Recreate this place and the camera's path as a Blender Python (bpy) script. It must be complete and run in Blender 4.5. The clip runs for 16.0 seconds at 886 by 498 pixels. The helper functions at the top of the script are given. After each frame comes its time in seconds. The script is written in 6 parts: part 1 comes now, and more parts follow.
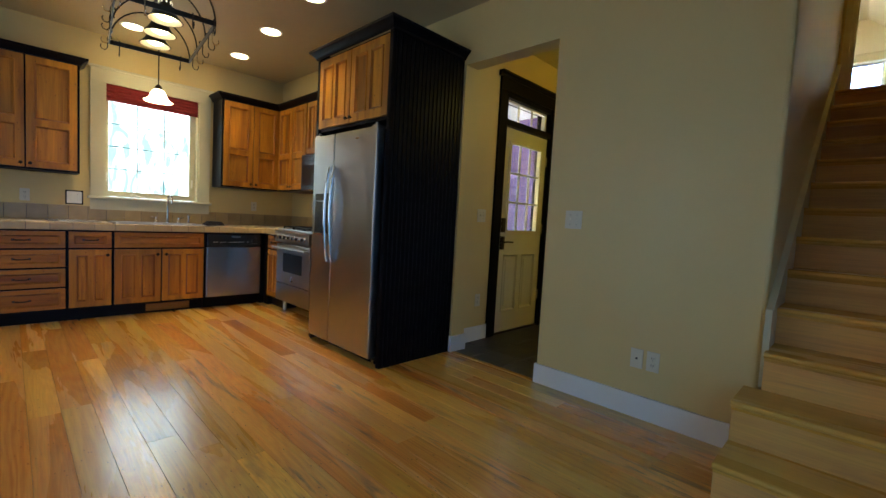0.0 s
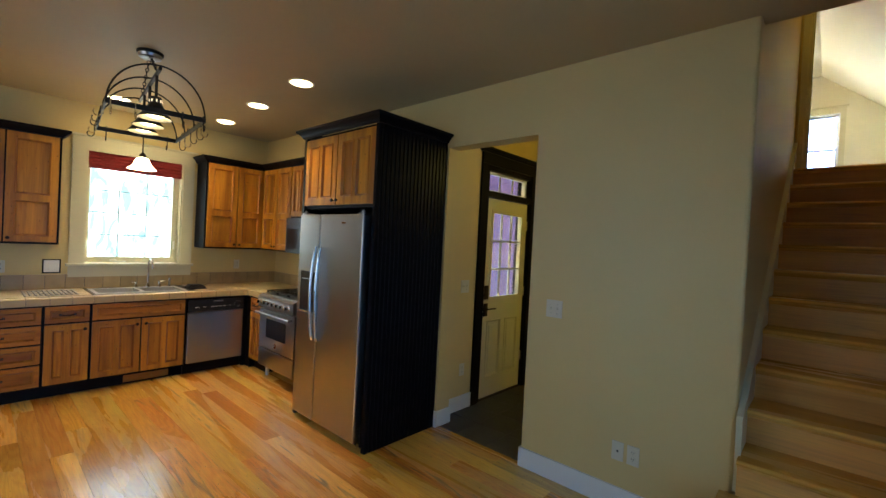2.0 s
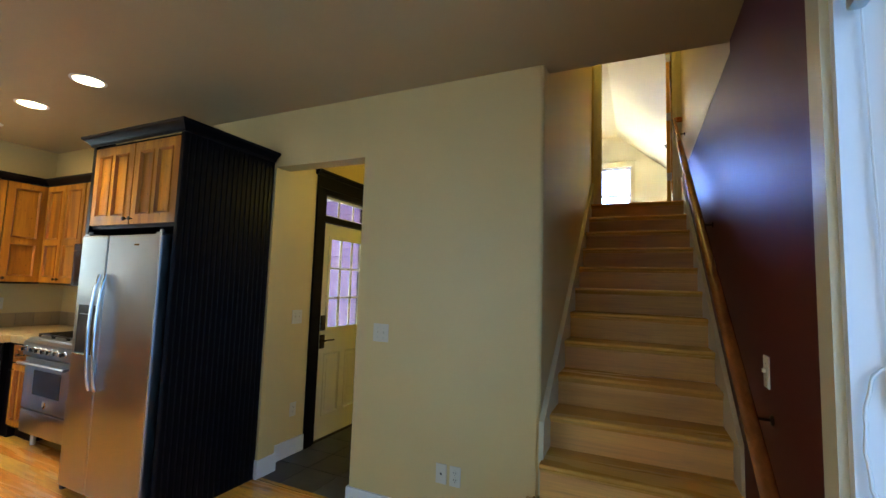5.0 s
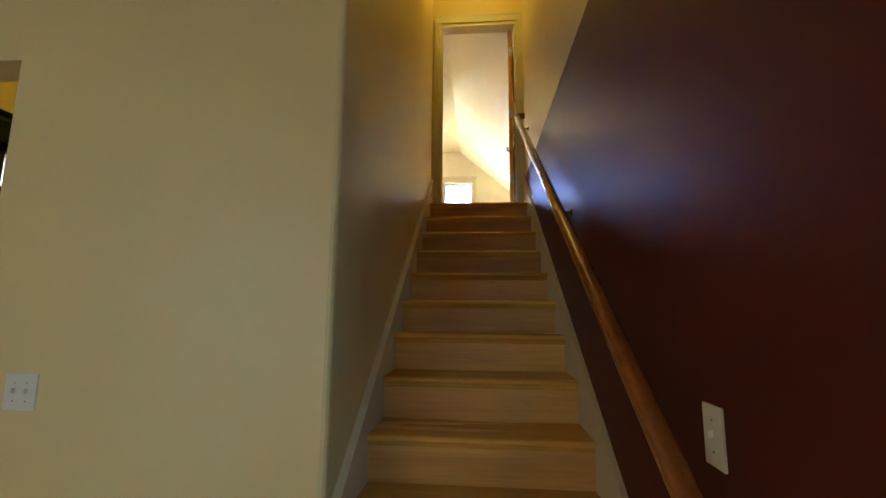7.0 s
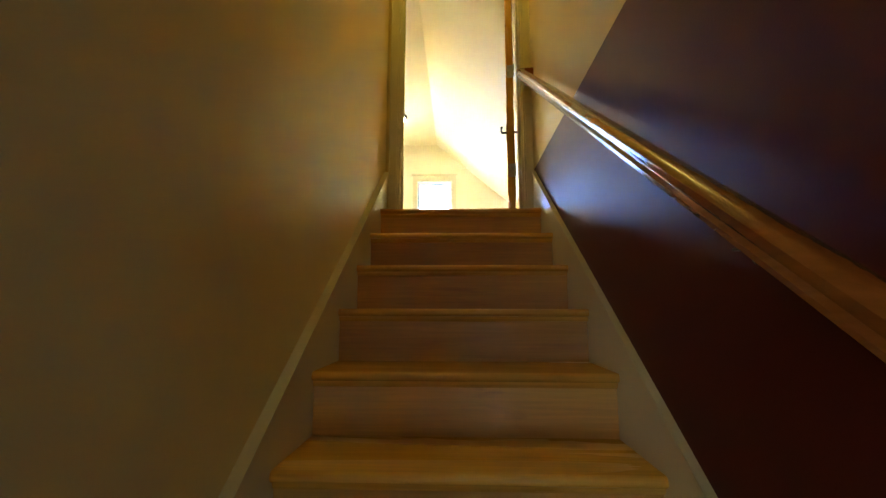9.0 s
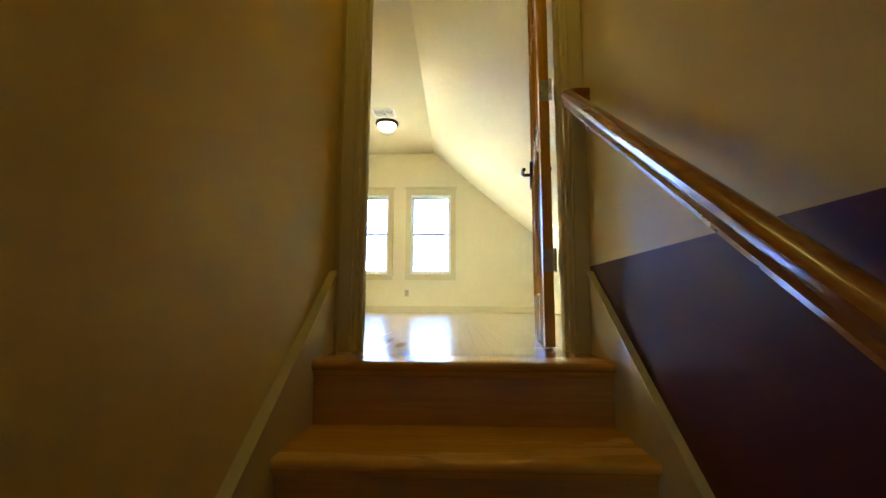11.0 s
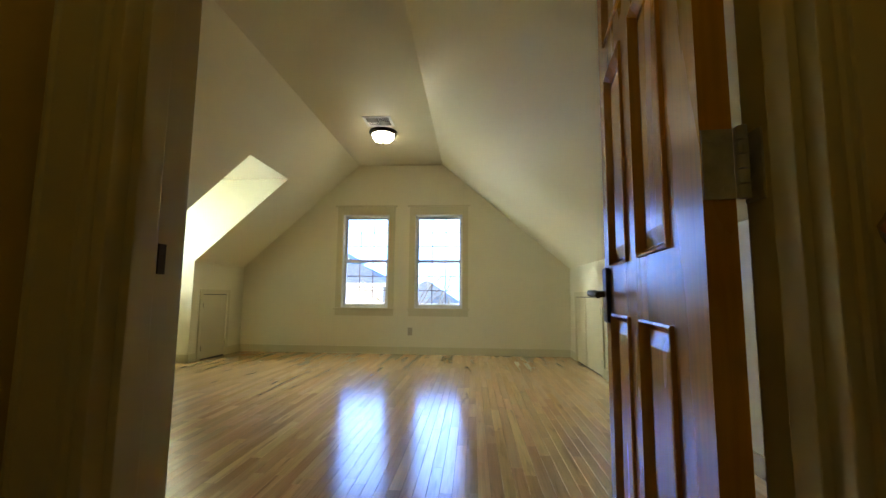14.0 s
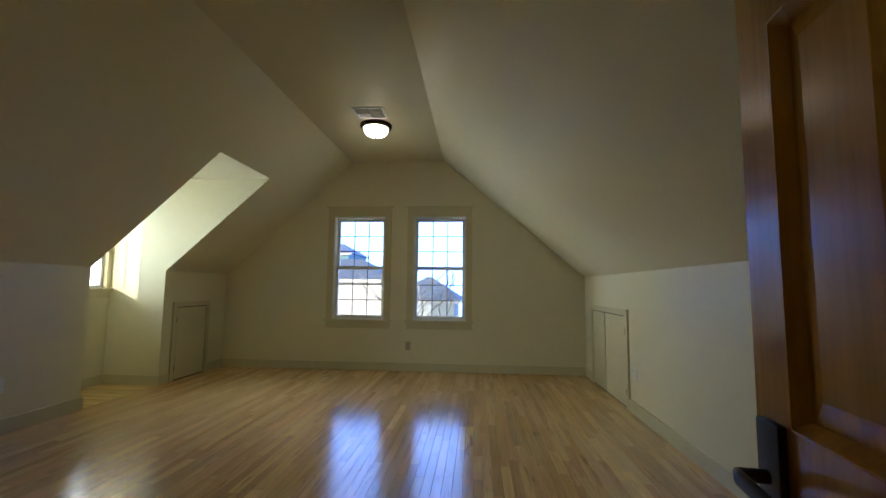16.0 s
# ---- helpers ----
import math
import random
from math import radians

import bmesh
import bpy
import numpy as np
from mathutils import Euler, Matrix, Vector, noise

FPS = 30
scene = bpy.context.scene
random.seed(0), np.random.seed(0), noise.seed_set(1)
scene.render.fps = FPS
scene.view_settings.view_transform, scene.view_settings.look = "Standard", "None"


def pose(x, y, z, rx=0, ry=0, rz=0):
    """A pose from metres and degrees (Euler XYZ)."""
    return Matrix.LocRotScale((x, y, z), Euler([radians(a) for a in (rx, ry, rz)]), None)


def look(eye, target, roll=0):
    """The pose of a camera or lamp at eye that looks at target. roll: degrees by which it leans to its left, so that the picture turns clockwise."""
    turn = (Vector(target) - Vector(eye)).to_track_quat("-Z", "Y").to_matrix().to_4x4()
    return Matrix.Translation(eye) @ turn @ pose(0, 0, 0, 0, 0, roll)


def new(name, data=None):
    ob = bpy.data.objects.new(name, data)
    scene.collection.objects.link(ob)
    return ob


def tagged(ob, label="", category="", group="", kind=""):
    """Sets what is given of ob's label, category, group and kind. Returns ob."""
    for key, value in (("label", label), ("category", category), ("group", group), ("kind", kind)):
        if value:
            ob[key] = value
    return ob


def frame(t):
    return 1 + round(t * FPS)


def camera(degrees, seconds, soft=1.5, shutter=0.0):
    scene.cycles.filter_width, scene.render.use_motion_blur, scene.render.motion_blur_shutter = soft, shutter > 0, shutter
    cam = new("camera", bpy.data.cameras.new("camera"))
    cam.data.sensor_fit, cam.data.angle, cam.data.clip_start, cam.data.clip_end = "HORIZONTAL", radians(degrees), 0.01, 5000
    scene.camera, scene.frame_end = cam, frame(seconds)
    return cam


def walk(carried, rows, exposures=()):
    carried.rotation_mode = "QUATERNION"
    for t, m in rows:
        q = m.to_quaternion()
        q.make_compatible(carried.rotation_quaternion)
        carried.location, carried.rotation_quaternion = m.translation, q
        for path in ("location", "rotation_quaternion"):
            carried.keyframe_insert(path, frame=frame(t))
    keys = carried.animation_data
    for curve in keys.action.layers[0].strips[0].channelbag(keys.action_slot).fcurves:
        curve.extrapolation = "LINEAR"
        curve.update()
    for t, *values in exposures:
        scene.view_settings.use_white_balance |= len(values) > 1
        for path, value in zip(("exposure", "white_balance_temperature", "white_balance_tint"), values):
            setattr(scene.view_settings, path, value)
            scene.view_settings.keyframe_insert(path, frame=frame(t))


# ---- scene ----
cam = camera(92.2, 16.0, soft=1.5)
EXPOSURES = [(0.0, 1.85, 6600, 11), (3.5, 2.2, 6600, 11), (5.0, 2.45, 6500, 12), (7.5, 2.6, 8000, 14), (8.2, 2.75, 8200, 11), (9.0, 2.95, 7500, 5), (11.5, 1.75, 7200, 1), (12.5, 1.15, 7000, 2), (13.5, 0.8, 7000, 4), (14.0, 0.6, 7000, 5), (15.0, -0.1, 6700, 7), (16.0, -0.4, 6600, 8)]
walk(cam, [
    (0.0, look((0.279, -2.61, 1.1), (-2.511, 0.244, 0.837), 3.2)),
    (0.5, look((0.262, -2.641, 1.23), (-2.521, 0.224, 1.004), 3.22)),
    (1.0, look((0.249, -2.626, 1.363), (-2.514, 0.262, 1.182), 3.14)),
    (1.5, look((0.246, -2.652, 1.51), (-2.472, 0.28, 1.383), 3.07)),
    (2.0, look((0.286, -2.679, 1.562), (-2.397, 0.287, 1.508), 2.98)),
    (2.5, look((0.322, -2.7, 1.556), (-2.327, 0.298, 1.576), 2.89)),
    (3.0, look((0.366, -2.697, 1.549), (-2.209, 0.362, 1.639), 2.79)),
    (3.5, look((0.408, -2.674, 1.542), (-2.054, 0.475, 1.691), 2.64)),
    (4.0, look((0.451, -2.619, 1.521), (-1.87, 0.633, 1.734), 2.51)),
    (4.5, look((0.482, -2.555, 1.504), (-1.579, 0.861, 1.78), 2.27)),
    (5.0, look((0.475, -2.446, 1.483), (-1.192, 1.174, 1.821), 1.9)),
    (7.5, look((0.446, -0.939, 1.437), (0.277, 3.015, 2.02), 0.19)),
    (8.0, look((0.457, -0.498, 1.498), (0.345, 3.459, 2.072), -0.04)),
    (8.5, look((0.455, -0.186, 1.65), (0.315, 3.768, 2.239), 0.12)),
    (9.0, look((0.432, 0.167, 1.867), (0.298, 4.123, 2.442), 0.12)),
    (11.5, look((0.437, 1.393, 2.749), (0.307, 5.361, 3.236), 0.35)),
    (12.0, look((0.472, 1.577, 2.87), (0.344, 5.545, 3.356), 0.95)),
    (12.5, look((0.482, 1.765, 3.007), (0.328, 5.734, 3.478), 0.76)),
    (13.0, look((0.457, 1.948, 3.118), (0.263, 5.917, 3.576), 0.34)),
    (13.5, look((0.483, 2.138, 3.214), (0.252, 6.106, 3.664), 0.82)),
    (14.0, look((0.482, 2.32, 3.306), (0.201, 6.287, 3.735), 0.53)),
    (14.5, look((0.471, 2.494, 3.409), (0.147, 6.46, 3.817), 0.64)),
    (15.0, look((0.483, 2.652, 3.466), (0.149, 6.619, 3.856), 0.71)),
    (15.5, look((0.486, 2.784, 3.54), (0.163, 6.753, 3.912), 0.74)),
    (16.0, look((0.465, 2.907, 3.548), (0.153, 6.879, 3.909), 0.61)),
], EXPOSURES)


# light and sky
world = bpy.data.worlds.new("sky")
scene.world = world
world.use_nodes = True
wn = world.node_tree.nodes
sky = wn.new("ShaderNodeTexSky")
sky.sky_type, sky.sun_disc = "NISHITA", False
SUN_EL, SUN_ROT = radians(11.5), radians(207)
sky.sun_elevation, sky.sun_rotation = SUN_EL, SUN_ROT
world.node_tree.links.new(sky.outputs[0], wn["Background"].inputs[0])
wn["Background"].inputs[1].default_value = 0.15


def lamp(name, kind, m, energy, color=(1, 1, 1), size=None, size_y=None, angle=None, radius=None):
    d = bpy.data.lights.new(name, kind)
    d.energy, d.color = energy, color
    if kind == "AREA":
        d.shape, d.size, d.size_y = "RECTANGLE", size, size_y
    if angle is not None:
        d.angle = angle
    if radius is not None:
        d.shadow_soft_size = radius
    ob = new(name, d)
    ob.matrix_world = m
    return ob


SUN_DIR = Vector((-0.45, -0.87, 0.20)).normalized()
lamp("sun", "SUN", look(SUN_DIR * 50, (0, 0, 0)), 4.8, (1, 0.95, 0.87), angle=radians(0.5))
# fill lamp added out of view to brighten the siding beyond the entry door
lamp("porch_fill", "AREA", look((-3.4, 2.0, 2.85), (-3.7, 3.9, 1.3)), 6, (0.62, 0.74, 1.0), 1.4, 0.8)


# materials
def mat(name, color=(0.8, 0.8, 0.8), rough=0.5, metal=0.0, bump=0.0, scale=40.0, var=0.0, var_scale=3.0, emit=None, power=0.0, spec=0.5, coat=0.0, dirt=None, dirt_amount=0.0, dirt_scale=8.0, rand=0.0, rough_var=0.0, island=False):
    m = bpy.data.materials.new(name)
    m.use_nodes = True
    nt = m.node_tree
    n, l = nt.nodes, nt.links
    b = n["Principled BSDF"]
    b.inputs["Base Color"].default_value = (*color, 1)
    b.inputs["Roughness"].default_value = rough
    b.inputs["Metallic"].default_value = metal
    b.inputs["Specular IOR Level"].default_value = spec
    b.inputs["Coat Weight"].default_value = coat
    b.inputs["Coat Roughness"].default_value = 0.12
    tc = n.new("ShaderNodeTexCoord")
    if var or rand or dirt:
        no = n.new("ShaderNodeTexNoise")
        no.inputs["Scale"].default_value = var_scale
        no.inputs["Detail"].default_value = 5
        l.new(tc.outputs["Object"], no.inputs["Vector"])
        mr = n.new("ShaderNodeMapRange")
        mr.inputs["From Min"].default_value, mr.inputs["From Max"].default_value = 0.3, 0.7
        mr.inputs["To Min"].default_value, mr.inputs["To Max"].default_value = 1 - var, 1 + var
        l.new(no.outputs["Fac"], mr.inputs["Value"])
        hsv = n.new("ShaderNodeHueSaturation")
        hsv.inputs["Color"].default_value = (*color, 1)
        val = mr.outputs[0]
        if rand:
            src = n.new("ShaderNodeNewGeometry").outputs["Random Per Island"] if island else n.new("ShaderNodeObjectInfo").outputs["Random"]
            r2 = n.new("ShaderNodeMapRange")
            r2.inputs["To Min"].default_value, r2.inputs["To Max"].default_value = 1 - rand, 1 + rand
            l.new(src, r2.inputs["Value"])
            mu = n.new("ShaderNodeMath")
            mu.operation = "MULTIPLY"
            l.new(val, mu.inputs[0])
            l.new(r2.outputs[0], mu.inputs[1])
            val = mu.outputs[0]
        l.new(val, hsv.inputs["Value"])
        out = hsv.outputs[0]
        if dirt:
            dn = n.new("ShaderNodeTexNoise")
            dn.inputs["Scale"].default_value, dn.inputs["Detail"].default_value = dirt_scale, 6
            l.new(tc.outputs["Object"], dn.inputs["Vector"])
            dr = n.new("ShaderNodeMapRange")
            dr.inputs["From Min"].default_value, dr.inputs["From Max"].default_value = 0.52, 0.75
            dr.inputs["To Max"].default_value = dirt_amount
            l.new(dn.outputs["Fac"], dr.inputs["Value"])
            mx = n.new("ShaderNodeMix")
            mx.data_type = "RGBA"
            l.new(dr.outputs[0], mx.inputs["Factor"])
            l.new(out, mx.inputs["A"])
            mx.inputs["B"].default_value = (*dirt, 1)
            out = mx.outputs["Result"]
        l.new(out, b.inputs["Base Color"])
    if rough_var:
        rn = n.new("ShaderNodeTexNoise")
        rn.inputs["Scale"].default_value, rn.inputs["Detail"].default_value = 6, 4
        l.new(tc.outputs["Object"], rn.inputs["Vector"])
        rr = n.new("ShaderNodeMapRange")
        rr.inputs["To Min"].default_value, rr.inputs["To Max"].default_value = rough - rough_var, rough + rough_var
        l.new(rn.outputs["Fac"], rr.inputs["Value"])
        l.new(rr.outputs[0], b.inputs["Roughness"])
    if bump:
        bn = n.new("ShaderNodeTexNoise")
        bn.inputs["Scale"].default_value, bn.inputs["Detail"].default_value = scale, 4
        l.new(tc.outputs["Object"], bn.inputs["Vector"])
        bp = n.new("ShaderNodeBump")
        bp.inputs["Strength"].default_value, bp.inputs["Distance"].default_value = bump, 0.004
        l.new(bn.outputs["Fac"], bp.inputs["Height"])
        l.new(bp.outputs[0], b.inputs["Normal"])
    if emit:
        b.inputs["Emission Color"].default_value = (*emit, 1)
        b.inputs["Emission Strength"].default_value = power
    return m


def wood(name, dark, light, axis=0, rough=0.35, rand=0.15, grain=1.0, coat=0.0, knots=0.0, island=False, mid=None, streak=None, streak_amount=0.0, hue=0.0, figure=False, streak_from=0.58, streak_some=0.0):
    """Wood whose grain runs along an axis of the object; each piece has its own tone and grain."""
    m = bpy.data.materials.new(name)
    m.use_nodes = True
    nt = m.node_tree
    n, l = nt.nodes, nt.links
    b = n["Principled BSDF"]
    tc = n.new("ShaderNodeTexCoord")
    rnd = n.new("ShaderNodeNewGeometry").outputs["Random Per Island"] if island else n.new("ShaderNodeObjectInfo").outputs["Random"]
    off = n.new("ShaderNodeVectorMath")
    off.operation = "MULTIPLY_ADD"
    l.new(rnd, off.inputs[0])
    off.inputs[1].default_value = (37.0, 53.0, 71.0)
    l.new(tc.outputs["Object"], off.inputs[2])
    mp = n.new("ShaderNodeMapping")
    s = [9.0 * grain] * 3
    s[axis] = 0.9 * grain
    mp.inputs["Scale"].default_value = s
    l.new(off.outputs[0], mp.inputs["Vector"])
    no = n.new("ShaderNodeTexNoise")
    no.inputs["Scale"].default_value, no.inputs["Detail"].default_value, no.inputs["Distortion"].default_value = 1.0, 5, 0.9
    l.new(mp.outputs[0], no.inputs["Vector"])
    ramp = n.new("ShaderNodeValToRGB")
    ramp.color_ramp.elements[0].position, ramp.color_ramp.elements[1].position = 0.32, 0.68
    ramp.color_ramp.elements[0].color, ramp.color_ramp.elements[1].color = (*dark, 1), (*light, 1)
    if mid:
        e = ramp.color_ramp.elements.new(0.5)
        e.color = (*mid, 1)
    if figure:
        wv = n.new("ShaderNodeTexWave")
        wv.wave_type, wv.rings_direction = "RINGS", "SPHERICAL"
        wm = n.new("ShaderNodeMapping")
        s5 = [16.0] * 3
        s5[axis] = 1.3
        wm.inputs["Scale"].default_value = s5
        l.new(off.outputs[0], wm.inputs["Vector"])
        wadd = n.new("ShaderNodeVectorMath")
        wadd.operation = "MULTIPLY_ADD"
        l.new(no.outputs["Color"], wadd.inputs[0])
        wadd.inputs[1].default_value = (5.0, 5.0, 5.0)
        wfr = n.new("ShaderNodeVectorMath")
        wfr.operation = "WRAP"
        l.new(wm.outputs[0], wfr.inputs[0])
        wfr.inputs[1].default_value, wfr.inputs[2].default_value = (3.0, 3.0, 3.0), (-3.0, -3.0, -3.0)
        l.new(wfr.outputs[0], wadd.inputs[2])
        l.new(wadd.outputs[0], wv.inputs["Vector"])
        wv.inputs["Scale"].default_value = 0.9
        wv.inputs["Distortion"].default_value = 1.5
        fm = n.new("ShaderNodeMix")
        fm.inputs["Factor"].default_value = 0.12
        l.new(no.outputs["Fac"], fm.inputs["A"])
        l.new(wv.outputs["Fac"], fm.inputs["B"])
        l.new(fm.outputs["Result"], ramp.inputs[0])
    else:
        l.new(no.outputs["Fac"], ramp.inputs[0])
    # fine pores
    mp2 = n.new("ShaderNodeMapping")
    s2 = [120.0] * 3
    s2[axis] = 4.0
    mp2.inputs["Scale"].default_value = s2
    l.new(off.outputs[0], mp2.inputs["Vector"])
    fine = n.new("ShaderNodeTexNoise")
    fine.inputs["Scale"].default_value, fine.inputs["Detail"].default_value = 1.0, 3
    l.new(mp2.outputs[0], fine.inputs["Vector"])
    fr = n.new("ShaderNodeMapRange")
    fr.inputs["From Min"].default_value, fr.inputs["From Max"].default_value = 0.3, 0.7
    fr.inputs["To Min"].default_value, fr.inputs["To Max"].default_value = 0.88, 1.08
    l.new(fine.outputs["Fac"], fr.inputs["Value"])
    rr = n.new("ShaderNodeMapRange")
    rr.inputs["To Min"].default_value, rr.inputs["To Max"].default_value = 1 - rand, 1 + rand
    l.new(rnd, rr.inputs["Value"])
    mu = n.new("ShaderNodeMath")
    mu.operation = "MULTIPLY"
    l.new(fr.outputs[0], mu.inputs[0])
    l.new(rr.outputs[0], mu.inputs[1])
    hsv = n.new("ShaderNodeHueSaturation")
    l.new(ramp.outputs[0], hsv.inputs["Color"])
    l.new(mu.outputs[0], hsv.inputs["Value"])
    if hue:
        wh = n.new("ShaderNodeTexWhiteNoise")
        wh.noise_dimensions = "1D"
        l.new(rnd, wh.inputs["W"])
        hr = n.new("ShaderNodeMapRange")
        hr.inputs["To Min"].default_value, hr.inputs["To Max"].default_value = 0.5 - hue, 0.5 + hue * 0.6
        l.new(wh.outputs["Value"], hr.inputs["Value"])
        l.new(hr.outputs[0], hsv.inputs["Hue"])
    out = hsv.outputs[0]
    if knots:
        vo = n.new("ShaderNodeTexVoronoi")
        mp3 = n.new("ShaderNodeMapping")
        s3 = [7.0] * 3
        s3[axis] = 3.0
        mp3.inputs["Scale"].default_value = s3
        l.new(off.outputs[0], mp3.inputs["Vector"])
        l.new(mp3.outputs[0], vo.inputs["Vector"])
        kr = n.new("ShaderNodeMapRange")
        kr.inputs["From Min"].default_value, kr.inputs["From Max"].default_value = 0.05, 0.13
        kr.inputs["To Min"].default_value, kr.inputs["To Max"].default_value = knots, 0.0
        l.new(vo.outputs["Distance"], kr.inputs["Value"])
        mx = n.new("ShaderNodeMix")
        mx.data_type = "RGBA"
        l.new(kr.outputs[0], mx.inputs["Factor"])
        l.new(out, mx.inputs["A"])
        mx.inputs["B"].default_value = (dark[0] * 0.25, dark[1] * 0.2, dark[2] * 0.2, 1)
        out = mx.outputs["Result"]
    if streak:
        sn = n.new("ShaderNodeTexNoise")
        mp4 = n.new("ShaderNodeMapping")
        s4 = [14.0] * 3
        s4[axis] = 1.6
        mp4.inputs["Scale"].default_value = s4
        l.new(off.outputs[0], mp4.inputs["Vector"])
        sn.inputs["Scale"].default_value, sn.inputs["Detail"].default_value, sn.inputs["Distortion"].default_value = 1.0, 6, 1.6
        l.new(mp4.outputs[0], sn.inputs["Vector"])
        sr = n.new("ShaderNodeMapRange")
        sr.inputs["From Min"].default_value, sr.inputs["From Max"].default_value = streak_from, streak_from + 0.15
        sr.inputs["To Max"].default_value = streak_amount
        strength = sr.outputs[0]
        if streak_some:
            wn1 = n.new("ShaderNodeTexWhiteNoise")
            wn1.noise_dimensions = "2D"
            l.new(rnd, wn1.inputs["Vector"])
            pick = n.new("ShaderNodeMapRange")
            pick.inputs["From Min"].default_value, pick.inputs["From Max"].default_value = streak_some - 0.1, streak_some + 0.1
            pick.inputs["To Min"].default_value = 0.12
            l.new(wn1.outputs["Value"], pick.inputs["Value"])
            sm = n.new("ShaderNodeMath")
            sm.operation = "MULTIPLY"
            l.new(strength, sm.inputs[0])
            l.new(pick.outputs[0], sm.inputs[1])
            strength = sm.outputs[0]
        l.new(sn.outputs["Fac"], sr.inputs["Value"])
        mx = n.new("ShaderNodeMix")
        mx.data_type = "RGBA"
        l.new(strength, mx.inputs["Factor"])
        l.new(out, mx.inputs["A"])
        mx.inputs["B"].default_value = (*streak, 1)
        out = mx.outputs["Result"]
    l.new(out, b.inputs["Base Color"])
    b.inputs["Roughness"].default_value = rough
    b.inputs["Coat Weight"].default_value = coat
    b.inputs["Coat Roughness"].default_value = 0.2
    rn = n.new("ShaderNodeMapRange")
    rn.inputs["To Min"].default_value, rn.inputs["To Max"].default_value = rough * 0.8, rough * 1.25
    l.new(no.outputs["Fac"], rn.inputs["Value"])
    l.new(rn.outputs[0], b.inputs["Roughness"])
    bp = n.new("ShaderNodeBump")
    bp.inputs["Strength"].default_value, bp.inputs["Distance"].default_value = 0.12, 0.002
    l.new(fine.outputs["Fac"], bp.inputs["Height"])
    l.new(bp.outputs[0], b.inputs["Normal"])
    return m


def glass(name, tint=(1, 1, 1), rough=0.0):
    m = bpy.data.materials.new(name)
    m.use_nodes = True
    n, l = m.node_tree.nodes, m.node_tree.links
    n.remove(n["Principled BSDF"])
    lw = n.new("ShaderNodeLayerWeight")
    lw.inputs["Blend"].default_value = 0.5
    pw = n.new("ShaderNodeMath")
    pw.operation = "POWER"
    l.new(lw.outputs["Facing"], pw.inputs[0])
    pw.inputs[1].default_value = 4.0
    fr = n.new("ShaderNodeMapRange")
    fr.inputs["To Min"].default_value, fr.inputs["To Max"].default_value = 0.03, 0.7
    l.new(pw.outputs[0], fr.inputs["Value"])
    tr = n.new("ShaderNodeBsdfTransparent")
    tr.inputs["Color"].default_value = (*tint, 1)
    gl = n.new("ShaderNodeBsdfGlossy")
    gl.inputs["Roughness"].default_value = rough
    mx = n.new("ShaderNodeMixShader")
    l.new(fr.outputs[0], mx.inputs[0])
    l.new(tr.outputs[0], mx.inputs[1])
    l.new(gl.outputs[0], mx.inputs[2])
    l.new(mx.outputs[0], n["Material Output"].inputs["Surface"])
    return m


DOOR_TURN = -7.0

